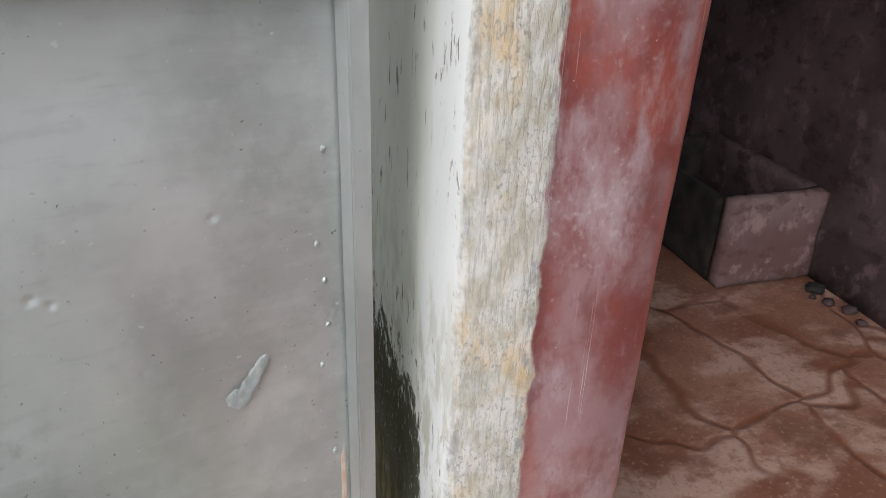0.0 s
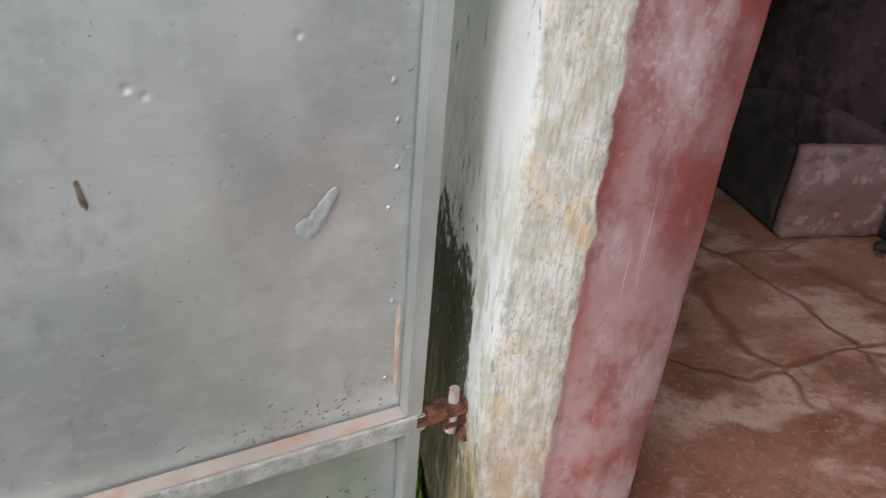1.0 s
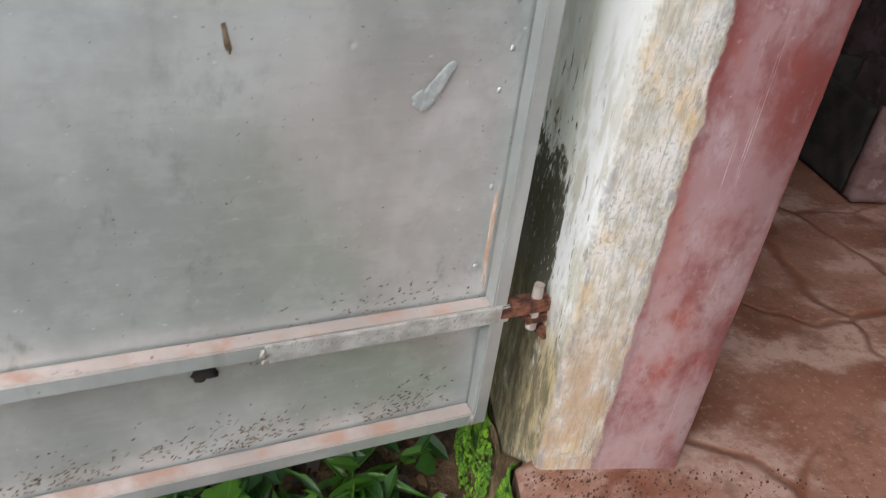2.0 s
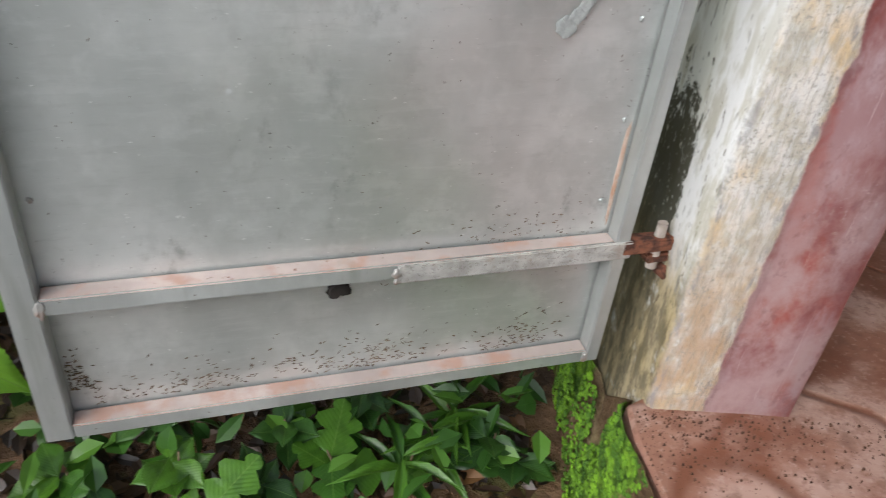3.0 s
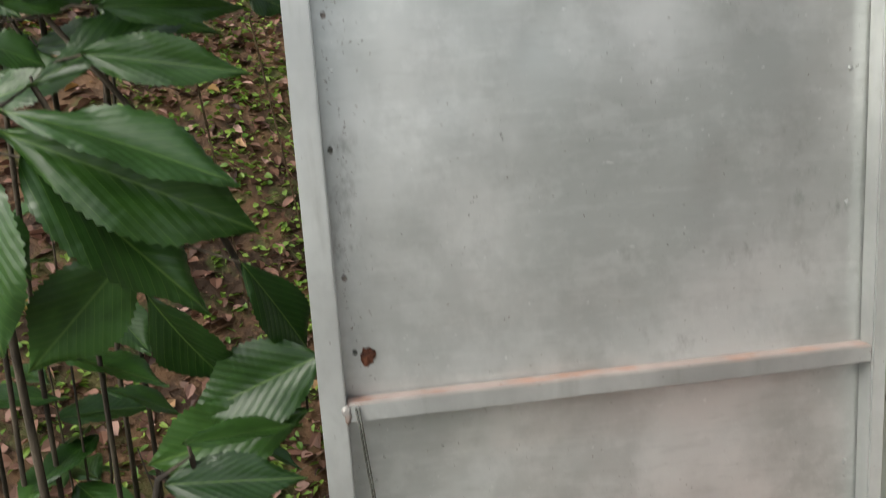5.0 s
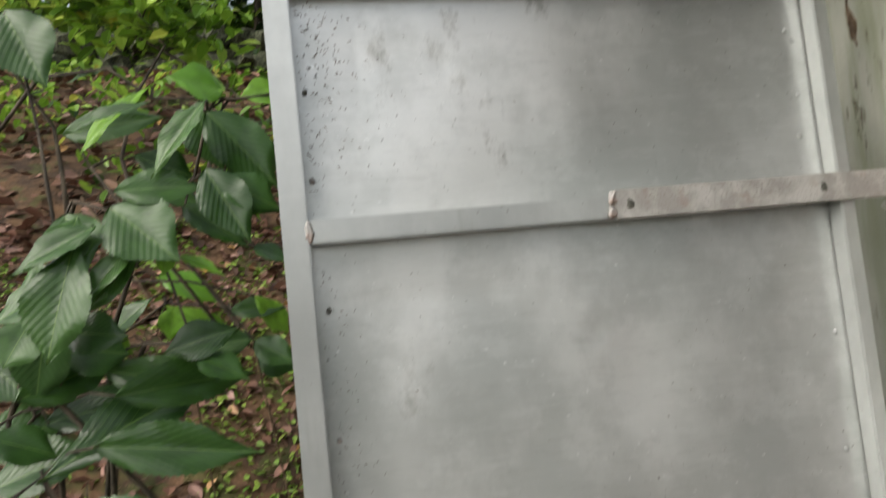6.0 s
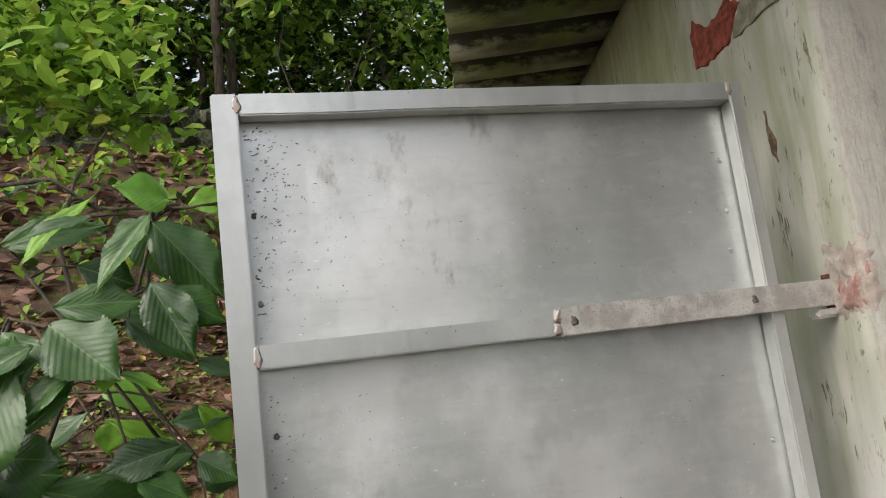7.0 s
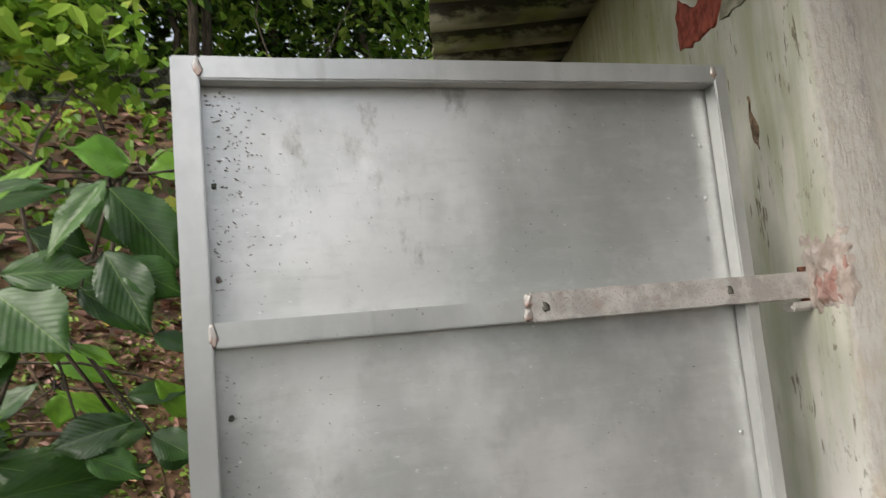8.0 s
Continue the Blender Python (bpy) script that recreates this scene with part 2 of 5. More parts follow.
    turn = k.step(k.math("ADD", y, k.math("MULTIPLY", k.math("SUBTRACT", fine, 0.5), 0.016)), 0.013, 0.001)
    k.put(b.inputs["Base Color"], k.mix(turn, side, front))
    rough = k.math("MULTIPLY", k.math("MULTIPLY", turn, k.step(x, 0.1, 0.085)), k.math("ADD", k.math("ADD", k.math("MULTIPLY", mid, 0.7), k.math("MULTIPLY", grain, 0.3)), fine))
    k.bump(k.math("ADD", rough, k.math("ADD", k.math("MULTIPLY", mid, 0.22), k.math("MULTIPLY", fine, 0.22))), 0.5, 0.0045, b)
    k.put(b.inputs["Roughness"], k.mix(k.math("MULTIPLY", turn, line), (0.85, 0.85, 0.85), (0.42, 0.42, 0.42)))
    return m


def pitted_bar():
    """Thickly painted flat bar: rolled grey skin broken by dark pits and a little rust."""
    m, t, b = shade("pitted_flat_bar", 0.5, 0.3)
    k = Nodes(t)
    skin, pits = k.noise(30, 5), k.noise(330, 4, (1, 1, 1), 0.6, (3, 1, 0))
    c = k.mix(k.step(skin, 0.38, 0.62), (0.34, 0.325, 0.30), (0.50, 0.49, 0.46))
    deep = k.step(pits, 0.56, 0.64)
    c = k.mix(k.math("MULTIPLY", deep, 0.6), c, (0.17, 0.145, 0.12))
    c = k.mix(k.math("MULTIPLY", k.step(k.noise(22, 5, shift=(1, 2, 3)), 0.56, 0.68), 0.5), c, (0.30, 0.22, 0.165))
    k.put(b.inputs["Base Color"], c)
    k.bump(k.math("SUBTRACT", k.math("MULTIPLY", skin, 0.6), deep), 0.6, 0.0015, b)
    return m


STRAP = pitted_bar()
DRIED = plain("dried_paint", (0.27, 0.28, 0.265), (0.38, 0.39, 0.375), 60, 0.55, 0.5)
PLASTER = plaster()


def red_cement():
    m, t, b = shade("red_oxide_cement", 0.4, 0, 0.45)
    k = Nodes(t)
    big, mid = k.noise(2.6, 6), k.noise(11, 6)
    c = k.mix(k.step(big, 0.35, 0.65), (0.15, 0.058, 0.034), (0.25, 0.125, 0.085))
    fade = k.noise(4.2, 9, (1.0, 1.6, 1), 0.6, (1, 7, 0))
    c = k.mix(k.math("MULTIPLY", k.step(fade, 0.47, 0.60), 0.8), c, (0.40, 0.27, 0.22))
    c = k.mix(k.math("MULTIPLY", k.step(k.noise(7, 8, (1, 1, 1), 0.6, (4, 4, 0)), 0.56, 0.64), 0.6), c, (0.12, 0.055, 0.035))
    c = k.mix(k.math("MULTIPLY", k.step(k.noise(130, 4, shift=(2, 9, 0)), 0.60, 0.70), 0.5), c, (0.10, 0.045, 0.03))
    c = k.mix(k.math("MULTIPLY", k.step(k.noise(38, 8, (1, 1, 1), 0.68, (5, 3, 0)), 0.50, 0.62), 0.55), c, (0.155, 0.068, 0.042))
    c = k.mix(k.math("MULTIPLY", k.step(k.noise(85, 6, (1, 1, 1), 0.65, (1, 8, 0)), 0.55, 0.66), 0.35), c, (0.46, 0.35, 0.30))
    warp = k.t.nodes.new("ShaderNodeVectorMath")
    warp.operation = "MULTIPLY_ADD"
    nz = k.t.nodes.new("ShaderNodeTexNoise")
    nz.inputs["Scale"].default_value = 3.0
    k.t.links.new(k.co, nz.inputs["Vector"])
    k.t.links.new(nz.outputs["Color"], warp.inputs[0])
    warp.inputs[1].default_value = (0.45, 0.45, 0.0)
    k.t.links.new(k.co, warp.inputs[2])
    v = k.t.nodes.new("ShaderNodeTexVoronoi")
    v.feature = "DISTANCE_TO_EDGE"
    v.inputs["Scale"].default_value = 2.6
    k.t.links.new(warp.outputs[0], v.inputs["Vector"])
    crack = k.math("MULTIPLY", k.step(k.math("ADD", v.outputs["Distance"], k.math("MULTIPLY", mid, 0.03)), 0.055, 0.018), k.step(k.noise(2.2, 3, shift=(9, 2, 0)), 0.36, 0.50))
    c = k.mix(k.math("MULTIPLY", crack, 0.75), c, (0.13, 0.042, 0.018))
    k.put(b.inputs["Base Color"], c)
    k.put(b.inputs["Roughness"], k.math("ADD", 0.22, k.math("MULTIPLY", mid, 0.45)))
    k.bump(k.math("SUBTRACT", mid, k.math("MULTIPLY", crack, 0.6)), 0.7, 0.006, b)
    return m


CEMENT = red_cement()


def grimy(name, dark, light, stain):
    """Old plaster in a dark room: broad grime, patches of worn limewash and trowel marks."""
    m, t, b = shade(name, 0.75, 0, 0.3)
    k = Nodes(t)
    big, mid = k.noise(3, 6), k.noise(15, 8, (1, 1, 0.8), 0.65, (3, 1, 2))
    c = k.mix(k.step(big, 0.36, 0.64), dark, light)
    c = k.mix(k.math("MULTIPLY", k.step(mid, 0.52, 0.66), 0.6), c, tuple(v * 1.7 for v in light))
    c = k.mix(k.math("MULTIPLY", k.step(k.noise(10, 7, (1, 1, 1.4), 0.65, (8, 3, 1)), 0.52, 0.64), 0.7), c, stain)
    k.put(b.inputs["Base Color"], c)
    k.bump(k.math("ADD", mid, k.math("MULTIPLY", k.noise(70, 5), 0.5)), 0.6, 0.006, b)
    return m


# INNER is kept very dark, so its colour carries the room's gloom too
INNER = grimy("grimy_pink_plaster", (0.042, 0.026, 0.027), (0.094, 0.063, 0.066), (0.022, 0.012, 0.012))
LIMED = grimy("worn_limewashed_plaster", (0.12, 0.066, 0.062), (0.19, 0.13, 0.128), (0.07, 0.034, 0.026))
# near black: painted shade inside the ledge; also a burnt hole and a stone
NEARBLACK = plain("shade_and_burn_black", (0.008, 0.007, 0.006), (0.03, 0.024, 0.02), 14, 0.95, 0.7)
INNERTOP = plain("unseen_ceiling", (0.10, 0.08, 0.07), (0.2, 0.17, 0.16), 4)
GREYED = plain("mossy_bare_render", (0.16, 0.16, 0.11), (0.30, 0.29, 0.22), 25, 0.9, 0.8, 0.005)
BRICK = plain("broken_brick", (0.14, 0.026, 0.016), (0.30, 0.075, 0.045), 40, 0.9, 0.8, 0.006)
PATCH = plain("bare_cement_patch", (0.27, 0.225, 0.19), (0.44, 0.39, 0.35), 30, 0.9, 0.8, 0.006)


def fibre_cement():
    """Grey mouldy corrugated sheet, greenish in patches; shade is painted black into the hollows."""
    m, t, b = shade("shaded_mouldy_fibre_cement", 0.9, 0, 0.3)
    k = Nodes(t)
    x, y, z = k.axes()
    n, mid = k.noise(6, 6, (0.7, 1.6, 1)), k.noise(24, 7, (0.8, 1.4, 1), 0.65, (2, 2, 2))
    c = k.mix(k.step(n, 0.35, 0.62), (0.10, 0.098, 0.06), (0.25, 0.245, 0.17))
    c = k.mix(k.math("MULTIPLY", k.step(k.noise(4, 5, shift=(5, 1, 3)), 0.50, 0.64), 0.6), c, (0.17, 0.20, 0.05))
    # black follows the roof's own wave: hollow shade in the colour, blotched with mould
    hollow_shade = k.math("SINE", k.math("MULTIPLY", y, 2 * math.pi / 0.31))
    mould = k.step(k.math("ADD", hollow_shade, k.math("MULTIPLY", k.math("SUBTRACT", mid, 0.5), 3.2)), -0.55, 0.35)
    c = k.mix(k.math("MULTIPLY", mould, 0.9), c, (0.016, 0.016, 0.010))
    k.put(b.inputs["Base Color"], c)
    k.bump(mid, 0.6, 0.005, b)
    return m


ROOFMAT = fibre_cement()


def soil():
    """Damp red soil on the bank; unseen ground in front is pale grey to brighten the gate."""
    m, t, b = shade("damp_red_soil", 0.85, 0, 0.4)
    k = Nodes(t)
    x, y, z = k.axes()
    n, mid = k.noise(5, 7, (1, 1, 1), 0.6), k.noise(28, 6, (1, 1, 1), 0.65, (3, 2, 1))
    c = k.mix(k.step(n, 0.38, 0.62), (0.040, 0.022, 0.012), (0.13, 0.072, 0.034))
    c = k.mix(k.math("MULTIPLY", k.step(mid, 0.52, 0.66), 0.6), c, (0.20, 0.115, 0.065))
    c = k.mix(k.math("MULTIPLY", k.step(k.noise(8, 6, shift=(7, 7, 7)), 0.52, 0.62), 0.5), c, (0.055, 0.085, 0.015))
    # unseen front ground, made paler as a reflector for the sheet
    bounce_ground = k.mix(k.step(n, 0.35, 0.65), (0.115, 0.112, 0.095), (0.21, 0.205, 0.18))
    c = k.mix(k.step(k.math("ADD", y, k.math("ADD", k.math("MULTIPLY", n, 0.5), k.math("MULTIPLY", mid, 0.4))), 0.2, -0.7), c, bounce_ground)
    k.put(b.inputs["Base Color"], c)
    k.bump(k.math("ADD", n, k.math("MULTIPLY", mid, 0.6)), 0.9, 0.03, b)
    return m


SOIL = soil()
MOSS = plain("bright_moss", (0.04, 0.10, 0.006), (0.17, 0.34, 0.012), 22, 0.9, 1.0, 0.012)
STONE = plain("dark_mossy_stone", (0.02, 0.022, 0.014), (0.10, 0.11, 0.06), 9, 0.9, 0.6, 0.01)
BARK = plain("dark_bark", (0.025, 0.02, 0.014), (0.10, 0.08, 0.055), 30, 0.9, 0.8, 0.006, stretch=(1, 1, 0.2))
TWIG = plain("brown_twig", (0.10, 0.065, 0.035), (0.22, 0.16, 0.10), 50, 0.8)
RUST = plain("bare_rusty_iron", (0.045, 0.018, 0.011), (0.20, 0.075, 0.04), 70, 0.95, 1.0, 0.004)
DIRT = plain("mud_fleck", (0.07, 0.047, 0.028), (0.17, 0.12, 0.075), 80, 0.95)
PLASTIC = plain("white_plastic", (0.72, 0.72, 0.70), (0.80, 0.80, 0.78), 30, 0.35, 0.05)
WIRE = plain("dark_wire", (0.05, 0.05, 0.04), (0.12, 0.12, 0.10), 60, 0.5, 0.1)


def scatter_leaf(name, stops, rough=0.5, through_light=0.25):
    m, t, b = shade(name, rough, 0, 0.45)
    k = Nodes(t)
    c = k.ramp(k.chance(), *stops)
    k.put(b.inputs["Base Color"], c)
    if through_light:
        tr = t.nodes.new("ShaderNodeBsdfTranslucent")
        mx = t.nodes.new("ShaderNodeMixShader")
        mx.inputs[0].default_value = through_light
        t.links.new(c, tr.inputs[0])
        out = t.nodes["Material Output"]
        t.links.new(b.outputs[0], mx.inputs[1])
        t.links.new(tr.outputs[0], mx.inputs[2])
        t.links.new(mx.outputs[0], out.inputs[0])
    return m


FOLIAGE = scatter_leaf("forest_foliage", ((0.0, (0.006, 0.015, 0.003)), (0.42, (0.022, 0.058, 0.007)), (0.70, (0.16, 0.31, 0.035)), (1.0, (0.42, 0.55, 0.12))), 0.32, 0.40)
BRIGHTLEAF = scatter_leaf("young_foliage", ((0.0, (0.025, 0.065, 0.008)), (0.45, (0.19, 0.37, 0.035)), (0.9, (0.38, 0.56, 0.09)), (1.0, (0.50, 0.48, 0.08))), 0.30, 0.42)
SEEDLING = scatter_leaf("seedling_green", ((0.0, (0.09, 0.19, 0.02)), (1.0, (0.26, 0.38, 0.06))), 0.5, 0.3)
WEED = scatter_leaf("dark_weed_green", ((0.0, (0.02, 0.06, 0.01)), (0.6, (0.05, 0.13, 0.018)), (1.0, (0.11, 0.24, 0.03))), 0.35, 0.25)
LITTER = scatter_leaf("dead_leaves", ((0.0, (0.035, 0.018, 0.012)), (0.4, (0.13, 0.06, 0.035)), (0.75, (0.26, 0.14, 0.10)), (0.93, (0.34, 0.21, 0.17)), (1.0, (0.42, 0.24, 0.05))), 0.6, 0.05)
# dark copy of LITTER, with the shade below the weeds in its colour
SHADELITTER = scatter_leaf("shaded_dead_leaves", ((0.0, (0.010, 0.007, 0.005)), (0.6, (0.035, 0.020, 0.012)), (0.93, (0.085, 0.045, 0.025)), (1.0, (0.20, 0.10, 0.035))), 0.4, 0.0)


def big_leaf(name, dark, light):
    """Glossy leaf with a pale midrib; x runs along the leaf, 0 to 1."""
    m, t, b = shade(name, 0.31, 0, 0.45)
    k = Nodes(t)
    x, y, z = k.axes()
    a = k.math("ABSOLUTE", y)
    tone = k.mix(k.chance(False), dark, light)
    c = k.mix(k.math("MULTIPLY", k.step(k.noise(3, 4), 0.4, 0.7), 0.5), tone, tuple(v * 0.6 for v in dark))
    rib = k.step(a, 0.016, 0.005)
    saw = k.math("FRACT", k.math("SUBTRACT", k.math("MULTIPLY", x, 11.0), k.math("MULTIPLY", a, 9.0)))
    vein = k.math("MULTIPLY", k.step(k.math("ABSOLUTE", k.math("SUBTRACT", saw, 0.5)), 0.07, 0.02), 0.17)
    c = k.mix(k.math("MAXIMUM", k.math("MULTIPLY", rib, 0.45), vein), c, (0.16, 0.26, 0.06))
    k.put(b.inputs["Base Color"], c)
    h = k.math("SINE", k.math("MULTIPLY", saw, 3.14159))
    k.bump(k.math("ADD", h, k.math("MULTIPLY", k.noise(12, 3), 0.8)), 0.08, 0.02, b)
    tr = t.nodes.new("ShaderNodeBsdfTranslucent")
    mx = t.nodes.new("ShaderNodeMixShader")
    mx.inputs[0].default_value = 0.25
    t.links.new(c, tr.inputs[0])
    t.links.new(b.outputs[0], mx.inputs[1])
    t.links.new(tr.outputs[0], mx.inputs[2])
    t.links.new(mx.outputs[0], t.nodes["Material Output"].inputs[0])
    return m


DARKLEAF = big_leaf("dark_glossy_leaf", (0.016, 0.050, 0.009), (0.045, 0.115, 0.020))
LIMELEAF = big_leaf("lime_leaf", (0.12, 0.29, 0.026), (0.25, 0.49, 0.045))
WEEDLEAF = big_leaf("fresh_weed_leaf", (0.030, 0.095, 0.010), (0.085, 0.20, 0.018))
PALELEAF = big_leaf("pale_leaf", (0.032, 0.085, 0.018), (0.075, 0.165, 0.036))

# ---------------------------------------------------------------- builders


def part(name, bm, material, parent=None, label="", smooth=False):
    me = bpy.data.meshes.new(name)
    bm.to_mesh(me)
    bm.free()
    if smooth:
        me.polygons.foreach_set("use_smooth", [True] * len(me.polygons))
    me.materials.append(material)
    ob = new(name, me)
    ob.parent = parent
    if label:
        tagged(ob, label)
    return ob


def thing(name, at, label, category, group="", kind=""):
    ob = new(name)
    ob.location = at
    return tagged(ob, label, category, group, kind)


def bar(x0, x1, y0, y1, z0, z1, bevel=0.0015, cuts=0, wobble=0.0, seed=0):
    bm = bmesh.new()
    bmesh.ops.create_cube(bm, size=1)
    for v in bm.verts:
        v.co = (x0 + (x1 - x0) * (v.co.x + 0.5), y0 + (y1 - y0) * (v.co.y + 0.5), z0 + (z1 - z0) * (v.co.z + 0.5))
    if cuts:
        d = (x1 - x0, y1 - y0, z1 - z0)
        a = max(range(3), key=lambda i: d[i])
        es = [e for e in bm.edges if abs((e.verts[0].co - e.verts[1].co)[a]) > d[a] * 0.9]
        bmesh.ops.subdivide_edges(bm, edges=es, cuts=cuts)
        for v in bm.verts:
            n = noise.noise_vector(v.co * 9 + Vector((seed, 0, 0)))
            v.co += n * wobble
    if bevel:
        es = [e for e in bm.edges if len(e.link_faces) == 2 and e.calc_face_angle() > 0.7]
        bmesh.ops.bevel(bm, geom=es, offset=bevel, segments=2, affect="EDGES")
    return bm


def lump(size, seed, squash=(1, 1, 1), detail=2, rough=0.45):
    bm = bmesh.new()
    bmesh.ops.create_icosphere(bm, subdivisions=detail, radius=1)
    for v in bm.verts:
        r = 1 + rough * noise.noise(v.co * 1.7 + Vector((seed * 3.1, 0, 0))) + 0.7 * rough * noise.noise(v.co * 5 + Vector((0, seed, 0)))
        v.co = Vector(c * r * size * s for c, s in zip(v.co, squash))
    return bm


def tube_along(points, r0, r1, sides=6):
    bm = bmesh.new()
    pts = [Vector(p) for p in points]
    rings = []
    for i, p in enumerate(pts):
        d = (pts[min(i + 1, len(pts) - 1)] - pts[max(i - 1, 0)]).normalized()
        s = d.orthogonal().normalized()
        u = d.cross(s)
        r = r0 + (r1 - r0) * i / (len(pts) - 1)
        rings.append([bm.verts.new(p + (s * math.cos(a) + u * math.sin(a)) * r) for a in (2 * math.pi * j / sides for j in range(sides))])
    for a, b in zip(rings, rings[1:]):
        for j in range(sides):
            bm.faces.new((a[j], a[(j + 1) % sides], b[(j + 1) % sides], b[j]))
    bm.faces.new(rings[0][::-1])
    bm.faces.new(rings[-1])
    return bm


def move(bm, m):
    bmesh.ops.transform(bm, matrix=m, verts=bm.verts)
    return bm


def raw(name, verts, faces, material, parent=None, smooth=False):
    me = bpy.data.meshes.new(name)
    me.from_pydata(verts, [], faces)
    if smooth:
        me.polygons.foreach_set("use_smooth", [True] * len(me.polygons))
    me.materials.append(material)
    ob = new(name, me)
    ob.parent = parent
    return ob


def leaf_cloud(centres, length, width, rng, tilt=0.6):
    """Arrays of small folded leaves at the given centres: six corners, four faces each."""
    n = len(centres)
    yaw = rng.uniform(0, 2 * np.pi, n)
    pit = rng.normal(-0.25, tilt, n)
    rol = rng.normal(0, 0.5, n)
    ln = length * rng.uniform(0.6, 1.35, n)
    wd = width * rng.uniform(0.7, 1.3, n)
    f = np.stack([np.cos(yaw) * np.cos(pit), np.sin(yaw) * np.cos(pit), np.sin(pit)], 1)
    s0 = np.stack([-np.sin(yaw), np.cos(yaw), np.zeros(n)], 1)
    u0 = np.cross(f, s0)
    s = s0 * np.cos(rol)[:, None] + u0 * np.sin(rol)[:, None]
    u = np.cross(f, s)
    shape = ((0, 0, 0), (0.32, 0.5, 0.16), (0.68, 0.42, 0.12), (1, 0, -0.1), (0.68, -0.42, 0.12), (0.32, -0.5, 0.16), (0.5, 0, 0.0))
    v = np.stack([centres + f * (ln * a)[:, None] + s * (wd * b)[:, None] + u * (wd * c)[:, None] for a, b, c in shape], 1).reshape(-1, 3)
    k = np.arange(n)[:, None] * 7
    tri = np.array(((0, 1, 6), (1, 2, 6), (2, 3, 6), (3, 4, 6), (4, 5, 6), (5, 0, 6)))
    return v, (k[:, None, :] + tri[None]).reshape(-1, 3)


def leaf_stuff(name, centres, length, width, material, seed, parent=None, tilt=0.6):
    v, f = leaf_cloud(np.asarray(centres, float), length, width, np.random.default_rng(seed), tilt)
    return raw(name, v.tolist(), f.tolist(), material, parent)


# ---------------------------------------------------------------- house frame: x along its front, y into the house
HOUSE = Matrix.Translation((0.042, -0.09, 0)) @ Matrix.Rotation(radians(-17.1), 4, "Z")


def placed(ob, m=HOUSE):
    ob.matrix_basis = m @ ob.matrix_basis
    return ob


def wall_strip(name, outline, z0, top, material, label, rough=0.0022, lean=0.017, step=0.03):
    """An upright wall over a closed plan outline, with small unevenness; top(x, y) is its upper edge."""
    bm = bmesh.new()
    pts = []
    for a, b in zip(outline, outline[1:] + outline[:1]):
        a, b = Vector(a), Vector(b)
        n = max(1, int((b - a).length / 0.06))
        pts += [a + (b - a) * (i / n) for i in range(n)]
    rows = int((max(top(p.x, p.y) for p in pts) - z0) / step)
    grid = []
    for i in range(rows + 1):
        ring = []
        for p in pts:
            z = z0 + (top(p.x, p.y) - z0) * i / rows
            q = Vector((p.x + lean * max(0, z - 0.6), p.y, z))
            q += noise.noise_vector(q * 7) * rough + noise.noise_vector(q * 31) * rough * 0.5
            ring.append(bm.verts.new(q))
        grid.append(ring)
    n = len(pts)
    for a, b in zip(grid, grid[1:]):
        for j in range(n):
            bm.faces.new((a[j], a[(j + 1) % n], b[(j + 1) % n], b[j]))
    bm.faces.new(grid[0][::-1])
    bm.faces.new(grid[-1])
    return tagged(placed(part(name, bm, material, None, "", True)), label, "wall", "", "structure")


def roof_line(x, y):
    return 2.545 + 0.134 * max(y, 0.0)


CORNER = [(0.0, 2.15), (0.0, 0.012), (0.003, 0.004), (0.010, 0.0), (0.221, 0.0), (0.225, 0.004), (0.225, 0.19), (0.11, 0.2), (0.11, 2.15)]
wall_strip("wall_west", CORNER, -0.42, roof_line, PLASTER, "weathered white house wall with mould and a red-oxide painted corner")
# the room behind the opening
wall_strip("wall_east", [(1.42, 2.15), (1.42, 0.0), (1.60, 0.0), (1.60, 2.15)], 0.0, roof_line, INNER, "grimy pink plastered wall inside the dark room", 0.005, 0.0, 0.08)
# unseen back wall, added to close the room and keep it dark
wall_strip("wall_back", [(0.0, 2.30), (0.0, 2.155), (1.60, 2.155), (1.60, 2.30)], 0.0, roof_line, INNER, "grimy plastered back wall added unseen to close the dark room", 0.005, 0.0, 0.08)
# unseen wall over the doorway, set low to hold light out of the room
wall_strip("wall_header", [(0.23, 0.14), (0.23, 0.004), (1.415, 0.004), (1.415, 0.14)], 1.98, roof_line, PLASTER, "whitewashed wall added unseen over the open doorway", 0.002, 0.0, 0.08)
# two unseen walls, added as something dark for the sheet's right half to mirror
wall_strip("wall_front", [(1.605, 0.16), (1.605, 0.0), (3.6, 0.0), (3.6, 0.16)], 0.0, roof_line, PLASTER, "red-oxide front wall added unseen to darken the gate reflection", 0.002, 0.0, 0.08)
wall_strip("wall_porch", [(1.605, -0.006), (1.605, -1.65), (1.75, -1.65), (1.75, -0.006)], 0.0, lambda x, y: 2.5 + 0.134 * y, INNER, "dark side wall added unseen to dim the gate reflection", 0.003, 0.0, 0.08)
# unseen ceiling, added so that no sky lights the room
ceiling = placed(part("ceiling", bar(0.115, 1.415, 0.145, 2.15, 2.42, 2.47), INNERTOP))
tagged(ceiling, "dark ceiling added unseen to close the small room", "ceiling", "", "structure")

# floor slab: its free edge runs out from the house corner
bm = bmesh.new()
edge_pts = [(0.012, 2.3), (0.012, 0.03), (-0.026, 0.004), (-0.027, -0.06), (-0.012, -0.16), (0.16, -1.2), (0.2325, -1.7), (3.6, -1.7), (3.6, 2.3)]
outer = []
